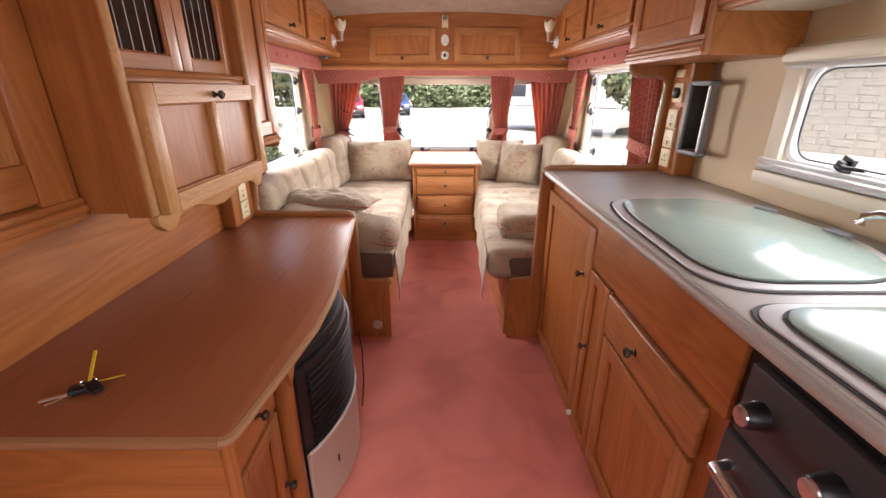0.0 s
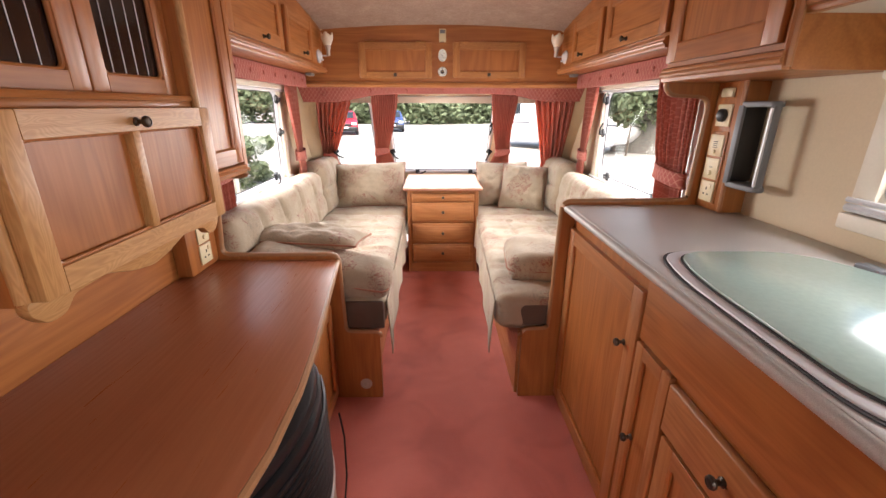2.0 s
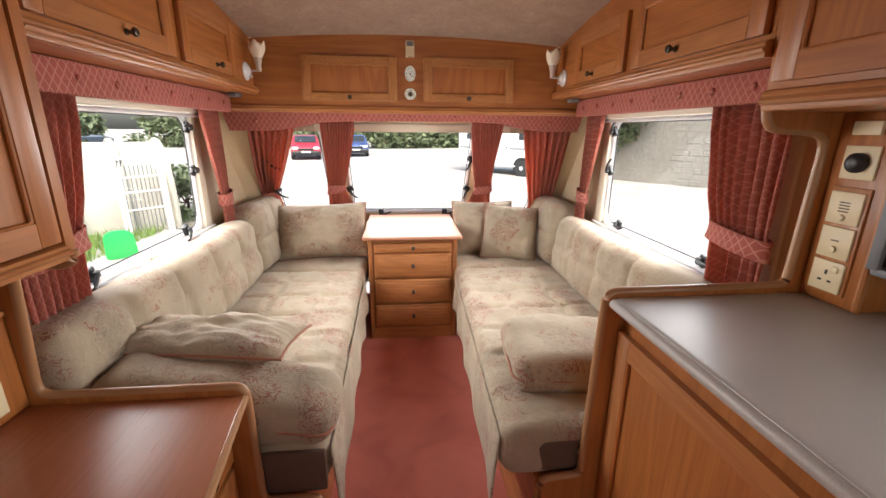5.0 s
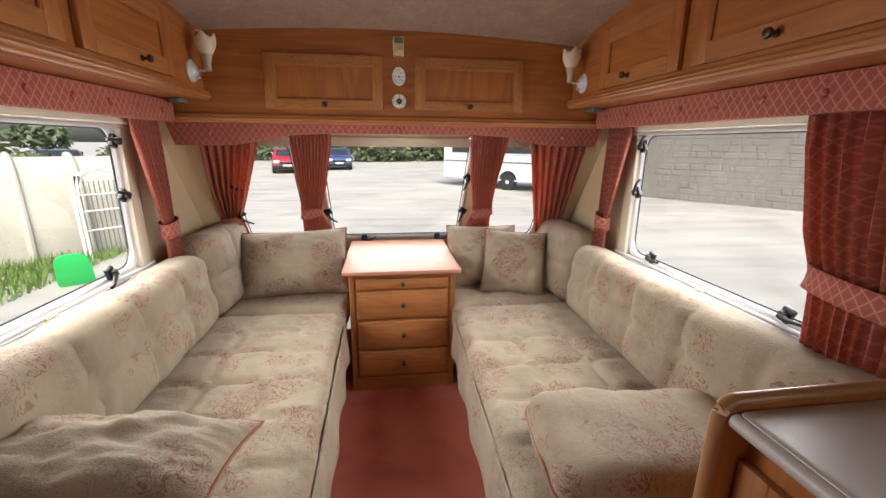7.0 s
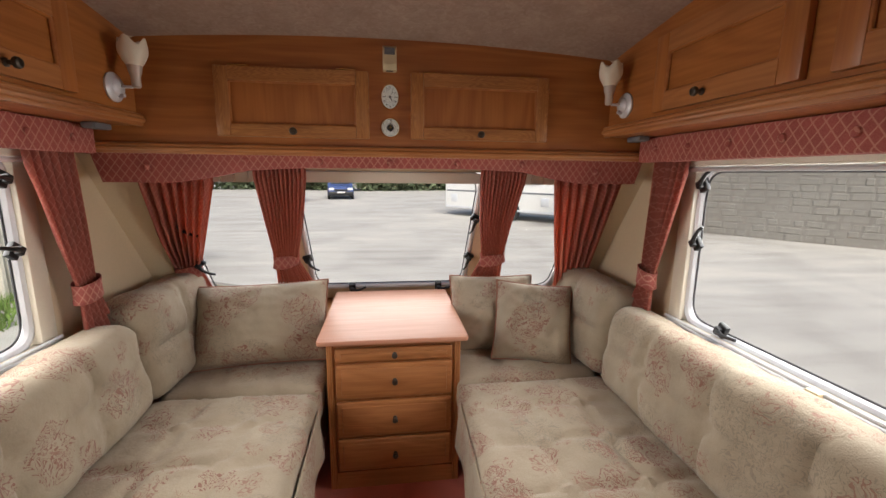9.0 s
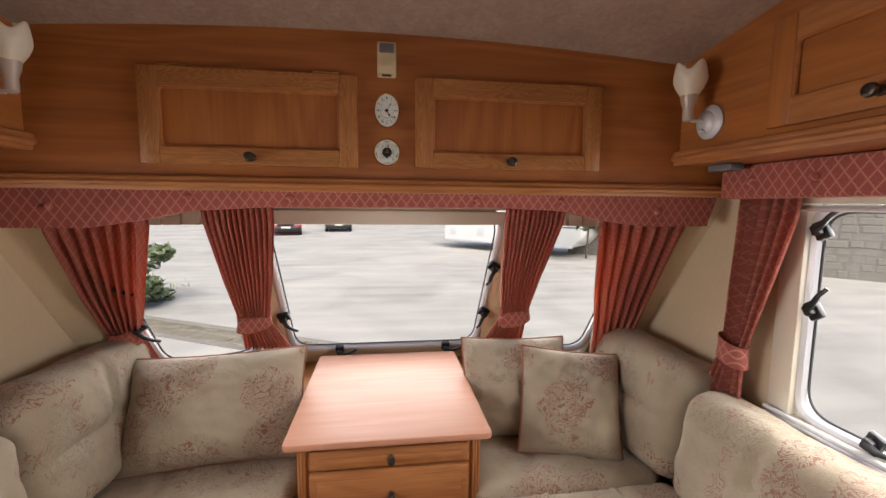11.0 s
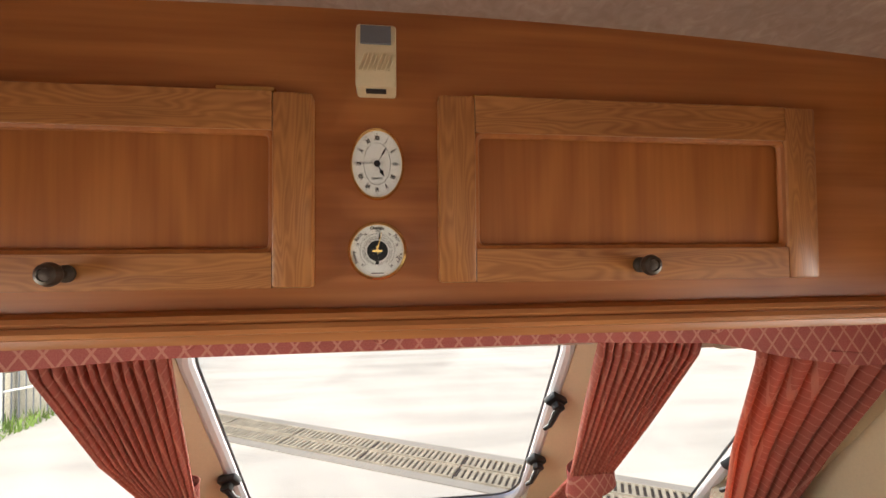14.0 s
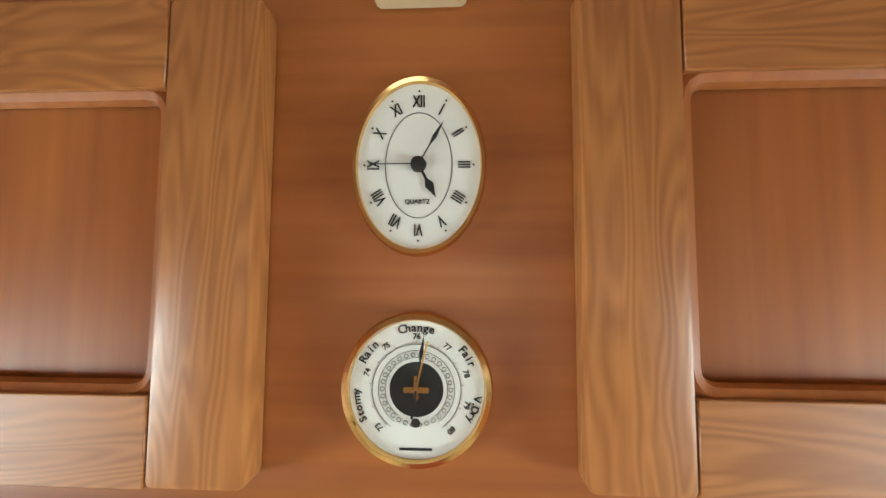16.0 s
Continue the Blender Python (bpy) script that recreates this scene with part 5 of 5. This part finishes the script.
baro = thing("barometer", "round brass-rimmed barometer with white dial", "barometer", (0, FY, 1.477))
BM_ = facing(0, FY, 1.4775, (0, -1, 0))
part("rim", lathe([(0.0325, 0), (0.0330, 0.006), (0.0322, 0.009), (0.0300, 0.0095), (0.0290, 0.0055)], 64, BM_), BRASS, baro, "polished brass rim")
part("face", lathe([(0.0295, 0.004), (0.0292, 0.0068), (0.012, 0.0069)], 64, BM_), PAPER, baro, "white dial")
for r in (0.0192, 0.0165, 0.0135):
    part("scale_line", tube([BM_ @ Vector((r * math.cos(t), r * math.sin(t), 0.0070)) for t in [math.radians(-55 + 290 * k / 70) for k in range(71)]], 0.00011, False, 4), INK, baro)
bm = bmesh.new()
for k in range(101):
    t = math.radians(-50 + 280 * k / 100)
    long = 0.0208 if k % 10 == 0 else 0.0200
    a, b = (BM_ @ Vector((r * math.cos(t), r * math.sin(t), 0.0071)) for r in (0.0192, long))
    tube([a, b], 0.00009, False, 4, bm)
part("scale", bm, INK, baro)
bm = bmesh.new()
for k in range(30):
    t = 2 * math.pi * k / 30
    tube([BM_ @ Vector(((0.0148 + 0.0009 * math.cos(q)) * math.cos(t) - 0.0009 * math.sin(q) * math.sin(t), (0.0148 + 0.0009 * math.cos(q)) * math.sin(t) + 0.0009 * math.sin(q) * math.cos(t), 0.0071)) for q in [2 * math.pi * w / 10 for w in range(10)]], 0.00014, True, 4, bm)
part("scroll_ornament", bm, INK, baro)


def around(word, ang, r, size, squeeze=1.0):
    t = radians(90 - ang)
    m = BM_ @ Matrix.Translation((r * math.cos(t), r * math.sin(t), 0.0071)) @ Matrix.Rotation(t - math.pi / 2, 4, "Z")
    lettering(word, size, m, baro, squeeze=squeeze)


def arc_word(word, mid, r, size, step):
    for i, ch in enumerate(word):
        around(ch, mid + (i - (len(word) - 1) / 2) * step, r, size)


arc_word("Change", 0, 0.0262, 0.0050, 5.8)
arc_word("Rain", -53, 0.0262, 0.0050, 5.8)
arc_word("Fair", 57, 0.0262, 0.0050, 5.2)
arc_word("Stormy", -106, 0.0262, 0.0046, 5.4)
arc_word("V.Dry", 108, 0.0262, 0.0046, 5.0)
for num, ang in (("73", -135), ("74", -72), ("75", -36), ("76", 0), ("77", 36), ("78", 72), ("79", 106), ("80", 138)):
    around(num, ang, 0.0225, 0.0034)
part("maker_mark", moved(boxed(-0.007, 0.007, -0.0255, -0.0245, 0.0069, 0.0072), BM_), INK, baro, "plain bar in place of a maker's mark")
part("movement", lathe([(0.0118, 0.0066), (0.0116, 0.0072), (0.004, 0.0073)], 40, BM_), BLACK, baro, "dark open movement")
part("bridge", moved(box(boxed(-0.0055, 0.0055, -0.0012, 0.0012, 0.0073, 0.0082), -0.001, 0.001, -0.004, 0.006, 0.0073, 0.0086), BM_), BRASS, baro)
part("pointer", moved(prism([(-0.0006, -0.012), (0.0006, -0.012), (0.0003, 0.012), (0.0009, 0.016), (0, 0.024), (-0.0009, 0.016), (-0.0003, 0.012)], "z", 0.0088, 0.0091), BM_ @ Matrix.Rotation(-radians(8), 4, "Z")), INK, baro)
part("set_hand", moved(boxed(-0.0004, 0.0004, 0.0, 0.0215, 0.0095, 0.0098), BM_ @ Matrix.Rotation(-radians(13), 4, "Z")), BRASS, baro)
part("counterweight", lathe([(0.0020, 0.0088), (0.0018, 0.0093), (0.0006, 0.0094)], 14, BM_ @ Matrix.Translation((0.0, -0.0135, 0))), INK, baro)
g = part("dial_glass", lathe([(0.0290, 0.0094), (0.02, 0.0108), (0.008, 0.0116), (0.0005, 0.0118)], 48, BM_), DIAL_GLASS, baro, "clear glass")
g.visible_shadow = False

# ---- keys on the desk ----
keys = thing("key_bunch", "bunch of keys with black fobs and yellow tag", "keys", (-0.75, 0.69, 0.675))
part("fob", moved(soft_box((0.05, 0.030, 0.014), 0.006, 0.006), pose(-0.742, 0.695, 0.683, 0, 0, 35)), BLACK, keys)
part("fob", moved(soft_box((0.036, 0.024, 0.012), 0.005, 0.006), pose(-0.715, 0.690, 0.689, 12, 10, -30)), BLACK, keys)
part("key", moved(boxed(-0.004, 0.004, 0.0, 0.045, 0, 0.0025), pose(-0.76, 0.68, 0.679, 0, 0, 120)), CHROME, keys)
part("key", moved(boxed(-0.004, 0.004, 0.0, 0.04, 0, 0.0025), pose(-0.75, 0.675, 0.681, 0, 0, 145)), CHROME, keys)
part("ring", tube([(-0.738 + 0.013 * math.cos(t), 0.705 + 0.013 * math.sin(t), 0.6915) for t in [2 * math.pi * k / 20 for k in range(20)]], 0.0012, True, 6), CHROME, keys)
part("tag", moved(boxed(-0.004, 0.004, 0, 0.062, 0, 0.0016), pose(-0.735, 0.705, 0.690, 62, 0, -12)), YELLOW, keys, "yellow tag strip")
part("tag", moved(boxed(-0.002, 0.002, 0, 0.06, 0, 0.0012), pose(-0.73, 0.70, 0.690, 4, 0, -70)), YELLOW, keys)

# ---- outside ----
G = -0.5


def yard_mat():
    n = Net("worn_concrete_yard", 0.9)
    a, b, c = n.noise(n.coord, 60, 4), n.noise(n.coord, 0.5, 5, 1.0), n.noise(n.mapped((0.15, 1.6, 1)), 1.5, 4)
    t = n.math("ADD", n.math("MULTIPLY", a, 0.3), n.math("ADD", n.math("MULTIPLY", b, 0.4), n.math("MULTIPLY", c, 0.3)))
    n.colour(n.ramp(t, [(0.34, (0.27, 0.25, 0.22)), (0.5, (0.40, 0.375, 0.34)), (0.66, (0.52, 0.48, 0.42))]))
    n.bump(a, 0.4, 0.01)
    return n.mat


YARD = yard_mat()
STONE = plain("grey_wall_stone", (0.22, 0.205, 0.18), 0.9, 0, 1.5, 0.4, 0.5, 0.02)
MORTAR = plain("pale_mortar", (0.23, 0.21, 0.185), 0.95, 0, 8, 0.2, 0.5, 0.01)
LEAF = plain("green_leaves", (0.12, 0.15, 0.075), 0.7, 0, 3, 0.5, 0.1)
GRASS = plain("meadow_grass", (0.16, 0.25, 0.05), 0.8, 0, 3, 0.4, 0.1)
IRON = plain("rusty_iron_grate", (0.30, 0.26, 0.20), 0.8, 0.2, 40, 0.4, 0.3)
GRP = plain("white_panel_paint", (0.78, 0.77, 0.74), 0.4, 0, 3, 0.05, 0.02)
TANKSKIN = plain("weathered_cream_paint", (0.50, 0.46, 0.38), 0.75, 0, 6, 0.3, 0.3, 0.003)
RED = plain("red_car_paint", (0.42, 0.03, 0.045), 0.25, 0.1, 4, 0.05, 0)
BLUE = plain("blue_car_paint", (0.06, 0.09, 0.22), 0.25, 0.1, 4, 0.05, 0)
GREYCAR = plain("grey_car_paint", (0.12, 0.12, 0.13), 0.3, 0.2, 4, 0.05, 0)
GREEN = plain("bright_green_plastic", (0.02, 0.55, 0.12), 0.4, 0, 20, 0.08, 0.05)
BARK = plain("bark", (0.11, 0.08, 0.055), 0.9, 0, 20, 0.3, 0.6, 0.01)
CARGLASS = plain("dark_car_glass", (0.03, 0.035, 0.04), 0.08, 0, 10, 0.1, 0)
TYRE = plain("tyre_rubber", (0.03, 0.03, 0.03), 0.85, 0, 40, 0.2, 0.3)

structure("ground", boxed(-400, 400, -300, 600, G - 0.2, G), YARD, "sunlit pale worn concrete yard", "ground", 0)

# drain channel across the yard
dc = thing("drain_channel", "slotted iron drain channel set in the concrete", "drain", (-0.7, 7.4, G), "", "structure")
DM = Matrix.Translation((-4.7, 9.55, G)) @ Matrix.Rotation(radians(-27.5), 4, "Z")
part("kerb", moved(box(boxed(0, 8, 0.24, 0.34, -0.05, 0.012), 0, 8, -0.34, -0.24, -0.05, 0.012), DM), MORTAR, dc)
# flat sheet on the ground, coloured dark as the shade of a deep channel
part("trough_shade", moved(boxed(0, 8, -0.24, 0.24, 0.001, 0.004), DM), VOID_SHADE, dc)
bm = bmesh.new()
for g in range(8):
    for r in (-0.12, 0.12):
        box(bm, g + 0.01, g + 0.99, r - 0.105, r - 0.09, 0.004, 0.02)
        box(bm, g + 0.01, g + 0.99, r + 0.09, r + 0.105, 0.004, 0.02)
        for k in range(17):
            x = g + 0.03 + k * 0.0575
            box(bm, x, x + 0.03, r - 0.09, r + 0.09, 0.004, 0.018)
part("grating", moved(bm, DM), IRON, dc, "rusty slotted gratings", 0, "stuff")

# stone boundary wall
sw = thing("stone_wall", "tall grey coursed stone boundary wall", "wall", (9, 14, G), "", "structure")
SM = Matrix.Translation((4.0, 22.5, G)) @ Matrix.Rotation(radians(-53), 4, "Z")
part("core", moved(boxed(5.5, 26, 0.05, 0.4, 0, 2.75), SM), MORTAR, sw)
stone_mesh = bpy.data.meshes.new("stone")
bm = bmesh.new()
box(bm, -0.5, 0.5, -0.5, 0.5, -0.5, 0.5, 0.12, 1)
bm.to_mesh(stone_mesh)
bm.free()
stone_mesh.materials.append(STONE)
rng = random.Random(4)
rest = bmesh.new()
count = 0
for row in range(13):
    x = 5.5 + 0.4 * rng.random()
    while x < 25:
        w, h = rng.uniform(0.18, 0.62), 0.2 * rng.uniform(0.8, 1.0)
        m = SM @ Matrix.Translation((x + w / 2, 0.103 + rng.uniform(-0.012, 0.012), 0.11 + row * 0.205 + rng.uniform(-0.012, 0.012))) @ Matrix.Rotation(rng.uniform(-0.05, 0.05), 4, "Y") @ Matrix.Diagonal((w - 0.025, 0.13, h, 1))
        if 9 < x < 20 and count < 290:
            st = new("stone", stone_mesh)
            st.parent = sw
            st.matrix_parent_inverse = Matrix.Translation(-sw.matrix_basis.translation)
            st.matrix_basis = m
            count += 1
        else:
            vs = [rest.verts.new(m @ Vector((a, b, c))) for a, b, c in ((-0.5, -0.5, -0.5), (0.5, -0.5, -0.5), (0.5, -0.5, 0.5), (-0.5, -0.5, 0.5))]
            back = [rest.verts.new(m @ Vector((a, 0.5, c))) for a, c in ((-0.5, -0.5), (0.5, -0.5), (0.5, 0.5), (-0.5, 0.5))]
            rest.faces.new(vs)
            for k in range(4):
                rest.faces.new((vs[k], back[k], back[(k + 1) % 4], vs[(k + 1) % 4]))
        x += w
part("rubble", rest, STONE, sw, "further courses of rubble stone", 0, "stuff")


def leaf_cloud(name, label, cat, centre, size, count, leaf=0.12, mat=LEAF, seed=1, trunk=False, kind="", clumps=14):
    """Many small leaf quads gathered in uneven clumps, with stems."""
    r = random.Random(seed)
    o = thing(name, label, cat, (centre[0], centre[1], G), "", kind)
    hubs = [(r.uniform(-0.8, 0.8), r.uniform(-0.8, 0.8), r.uniform(-0.75, 0.85), r.uniform(0.22, 0.45)) for _ in range(clumps)]
    verts, faces = [], []
    for i in range(count):
        h = hubs[i % clumps]
        d = Vector((r.gauss(0, 1), r.gauss(0, 1), r.gauss(0, 1))).normalized() * h[3] * r.uniform(0.55, 1.05)
        p = Vector(centre) + Vector(((h[0] + d.x) * size[0] / 2, (h[1] + d.y) * size[1] / 2, (h[2] + d.z) * size[2] / 2))
        if p.z < G:
            continue
        a = Vector((r.gauss(0, 1), r.gauss(0, 1), r.gauss(0, 0.7))).normalized() * leaf * r.uniform(0.6, 1.2)
        b = a.cross(Vector((r.gauss(0, 1), r.gauss(0, 1), r.gauss(0, 1)))).normalized() * leaf * 0.45
        k = len(verts)
        verts += [p - a, p + b, p + a, p - b]
        faces.append((k, k + 1, k + 2, k + 3))
    me = bpy.data.meshes.new("crown")
    me.from_pydata([tuple(v) for v in verts], [], faces)
    me.materials.append(mat)
    c = new("crown", me)
    c.parent, c.matrix_parent_inverse = o, Matrix.Translation(-o.matrix_basis.translation)
    base = Vector((centre[0], centre[1], G))
    part("trunk", tube([base, base + Vector((0.05, 0, (centre[2] - G) * 0.5)), Vector(centre) + Vector((0, 0, size[2] * 0.15))], [0.16 if trunk else 0.04, 0.11 if trunk else 0.03, 0.03]), BARK, o)
    for h in hubs[:7]:
        e = Vector(centre) + Vector((h[0] * size[0] / 2, h[1] * size[1] / 2, h[2] * size[2] / 2))
        s0 = base.lerp(Vector(centre), 0.55)
        part("limb", tube([s0, s0.lerp(e, 0.5) + Vector((0, 0, 0.1)), e], [0.05, 0.03, 0.01] if trunk else [0.02, 0.012, 0.005], False, 6), BARK, o)
    return o


leaf_cloud("shrub", "leafy green shrub by the stone wall", "shrub", (7.2, 16.3, 1.5), (3.4, 3.4, 3.6), 5000, 0.16, seed=2)
leaf_cloud("tree", "green leafy tree above the stone wall", "tree", (14.0, 12.5, 3.6), (9, 5, 3.0), 7000, 0.24, seed=3, trunk=True)
leaf_cloud("shrub", "small green shrub beside the drain", "shrub", (-4.6, 10.2, 0.0), (1.6, 1.6, 1.3), 2600, 0.08, seed=5)
for k, x in enumerate((-20, -11, -3, 5, 14)):
    leaf_cloud("hedge", "dark overgrown hedge at the back of the yard", "hedge", (x, 46 + (k % 2) * 2, 1.6), (12, 4, 5.0), 6000, 0.34, seed=10 + k, clumps=40)
leaf_cloud("shrub", "rough green shrubs behind the tank", "shrub", (-9.5, 13.5, 0.6), (5, 4, 2.4), 5000, 0.14, seed=8)
leaf_cloud("shrub", "rough green shrubs behind the tank", "shrub", (-8.5, 6.5, 0.4), (4, 6, 2.0), 5000, 0.14, seed=9)


def wheel(parent, at, axis, r=0.32):
    w = part("wheel", lathe([(r * 0.6, -0.09), (r * 0.95, -0.09), (r, -0.06), (r, 0.06), (r * 0.95, 0.09), (r * 0.6, 0.09)], 28, facing(*at, axis)), TYRE, parent)
    part("rim", lathe([(r * 0.62, 0.0), (r * 0.62, 0.085), (r * 0.5, 0.07), (r * 0.2, 0.095), (r * 0.05, 0.1)], 24, facing(*at, axis)), ALU, w)


def car(m, paint, label):
    """A parked hatchback, nose along local -y, built from a side profile."""
    o = thing("car", label, "car", m.translation, "parked cars")
    side = [(-2.0, 0.25), (-2.05, 0.55), (-1.95, 0.78), (-1.0, 0.95), (-0.35, 1.42), (0.9, 1.48), (1.75, 1.0), (1.98, 0.9), (2.0, 0.35), (1.9, 0.22)]
    b = prism(rounded(side, 0.12), "x", -0.86, 0.86, 0.08)
    for v in b.verts:
        if v.co.z > 0.95:
            v.co.x *= 1 - 0.18 * min(1, (v.co.z - 0.95) / 0.5)
    part("body", moved(b, m), paint, o)
    part("windscreen", moved(moved(boxed(-0.64, 0.64, -0.32, 0.32, 0, 0.02, bevel=0.006), pose(0, -0.68, 1.20, 36, 0, 0)), m), CARGLASS, o)
    for s in (-1, 1):
        part("side_window", moved(boxed(*sorted((s * 0.78, s * 0.80)), -0.35, 1.0, 1.05, 1.35, bevel=0.004), m @ pose(0, 0, 0)), CARGLASS, o)
        part("headlight", moved(soft_box((0.36, 0.12, 0.16), 0.05, 0.04), m @ Matrix.Translation((s * 0.62, -1.97, 0.70))), WHITE_PLASTIC, o)
        for y in (-1.25, 1.25):
            wheel(o, tuple(m @ Vector((s * 0.80, y, 0.31))), m.to_3x3() @ Vector((s, 0, 0)))
    part("bumper", moved(soft_box((1.66, 0.22, 0.30), 0.08, 0.06), m @ Matrix.Translation((0, -1.98, 0.40))), BLACK, o)
    part("grille", moved(boxed(-0.45, 0.45, -2.09, -2.05, 0.58, 0.70), m), BLACK, o)
    part("number_plate", moved(boxed(-0.26, 0.26, -2.105, -2.09, 0.44, 0.54), m), WHITE_PLASTIC, o)


car(pose(-6.2, 29.5, G, 0, 0, 12), RED, "red hatchback parked across the yard")
car(pose(-3.4, 33.0, G, 0, 0, 8), BLUE, "dark blue car parked across the yard")
car(pose(-13.5, 21.0, G, 0, 0, 40), GREYCAR, "dark grey car parked beyond the tank")


def caravan(m, label, length=6.2):
    """A white touring caravan: shell, windows, door, hatches, skirt and wheel; its side along local x."""
    o = thing("caravan", label, "caravan", m.translation, "parked caravans")
    L = length
    side = [(0, 0.42), (0.15, 0.35), (L - 0.4, 0.35), (L, 0.75), (L - 0.1, 1.5), (L - 0.75, 2.5), (0.3, 2.6), (0.0, 2.3)]
    part("shell", moved(prism(rounded(side, 0.18), "y", 0, 2.2, 0.06), m), GRP, o)
    for x0, x1 in ((0.5, 1.6), (3.2, 4.6)):
        w = part("window", moved(boxed(x0, x1, -0.03, 0.0, 1.45, 2.05, bevel=0.012), m), CARGLASS, o)
        part("frame", moved(tube([(p[0], -0.02, p[1]) for p in rounded([(x0, 1.45), (x1, 1.45), (x1, 2.05), (x0, 2.05)], 0.06)], 0.02, True, 6), m), ALU, w)
    d = part("door", moved(boxed(2.1, 2.75, -0.02, 0.0, 0.42, 2.25, bevel=0.008), m), GRP, o)
    part("handle", moved(boxed(2.62, 2.68, -0.05, -0.02, 1.1, 1.2, bevel=0.01), m), BLACK, d)
    for x0 in (0.35, 1.75, 4.7):
        part("hatch", moved(boxed(x0, x0 + 0.35, -0.02, 0.0, 0.62, 0.95, bevel=0.008), m), ALU, o)
    part("rail", moved(boxed(0.05, L - 0.3, -0.025, 0.0, 0.36, 0.44, bevel=0.008), m), ALU, o)
    part("stripe", moved(boxed(0.1, L - 0.2, -0.012, 0.0, 1.08, 1.14), m), GREY_PLASTIC, o)
    part("wheel_arch", moved(lathe([(0.42, 0), (0.42, 0.03), (0.3, 0.035)], 28, facing(3.4, 0.02, 0.36, (0, -1, 0))), m), BLACK, o)
    wheel(o, tuple(m @ Vector((3.4, 0.05, 0.33))), m.to_3x3() @ Vector((0, -1, 0)), 0.33)
    part("rear_window", moved(boxed(-0.03, 0.02, 0.5, 1.7, 1.45, 2.05, bevel=0.012), m), CARGLASS, o)
    for y in (0.2, 1.9):
        part("tail_light", moved(boxed(-0.03, 0.03, y, y + 0.12, 0.7, 1.0, bevel=0.01), m), RED, o)


caravan(pose(2.6, 20.5, G, 0, 0, -47), "white touring caravan parked across the yard")

# the weathered tank, grass and shovel seen through the side window
tank = thing("ribbed_tank", "weathered cream ribbed cover with flaking paint", "tank", (-5.3, 8.2, G))


def arch(y, w=1.35, h=1.55, lean=0.0):
    return [(-5.2 - w / 2 * math.cos(math.pi * k / 20), y, G + h * math.sin(math.pi * k / 20) ** 0.7) for k in range(21)]


TM = Matrix.Translation((-5.55, 8.75, 0)) @ Matrix.Rotation(radians(-48), 4, "Z") @ Matrix.Translation((5.2, -8.3, 0))
bm = bmesh.new()
shells = [[bm.verts.new(p) for p in arch(y, 1.3)] for y in (7.1, 7.7, 8.3, 8.9, 9.5)]
for A, B in zip(shells, shells[1:]):
    for k in range(20):
        bm.faces.new((A[k], A[k + 1], B[k + 1], B[k]))
bm.faces.new(shells[0]), bm.faces.new(shells[-1][::-1])
bmesh.ops.recalc_face_normals(bm, faces=bm.faces)
part("shell", moved(bm, TM), TANKSKIN, tank, "", 60)
for y in (7.1, 7.6, 8.1, 8.8, 9.5):
    part("rib", moved(tube(arch(y, 1.36, 1.58), 0.05), TM), TANKSKIN, tank, "raised rib")
chair = thing("metal_frame", "pale tubular metal frame with cross bars leaning on the tank", "frame", (-4.3, 8.6, G))
FMAT = Matrix.Translation((-4.42, 8.55, 0)) @ Matrix.Rotation(radians(52), 4, "Z")
for w in (0.36, 0.30):
    part("hoop", moved(tube([(-w, 0, G), (-w, 0.05, G + 1.0), (-w * 0.8, 0.08, G + 1.28), (0, 0.1, G + 1.4 * (0.9 + w * 0.3)), (w * 0.8, 0.08, G + 1.28), (w, 0.05, G + 1.0), (w, 0, G)], 0.022), FMAT), GRP, chair)
for z in (0.45, 0.75, 1.0):
    part("bar", moved(tube([(-0.3, 0.04, G + z), (0.3, 0.04, G + z)], 0.014), FMAT), GRP, chair)
for k in range(9):
    part("slat", moved(tube([(-0.26 + k * 0.065, 0.05, G + 0.1), (-0.26 + k * 0.065, 0.09, G + 1.2)], 0.008, False, 6), FMAT), GREY_PLASTIC, chair)
shovel = thing("snow_shovel", "bright green plastic shovel standing on the ground", "shovel", (-4.0, 7.05, G))
part("blade", moved(prism(rounded([(-0.19, 0), (0.19, 0), (0.17, 0.40), (0.09, 0.47), (-0.09, 0.47), (-0.17, 0.40)], 0.05), "y", 0, 0.025, 0.008), pose(-4.0, 7.05, G + 0.005, 22, 0, 30)), GREEN, shovel)
r = random.Random(7)
verts, faces = [], []
for k in range(16000):
    a, d = r.uniform(0, 6.28), abs(r.gauss(0, 1))
    p = Vector((-5.6 + 2.2 * r.gauss(0, 0.5), 7.6 + 3.4 * r.gauss(0, 0.5), G))
    if p.x > -4.35 or r.random() < 0.4:
        continue
    h = r.uniform(0.05, 0.22)
    w = Vector((math.cos(a), math.sin(a), 0)) * 0.012
    q = Vector((r.gauss(0, 0.06), r.gauss(0, 0.06), h))
    i = len(verts)
    verts += [p - w, p + w, p + q]
    faces.append((i, i + 1, i + 2))
me = bpy.data.meshes.new("grass")
me.from_pydata([tuple(v) for v in verts], [], faces)
me.materials.append(GRASS)
tagged(new("grass", me), "rough tufts of green grass beside the yard", "grass", "", "stuff")
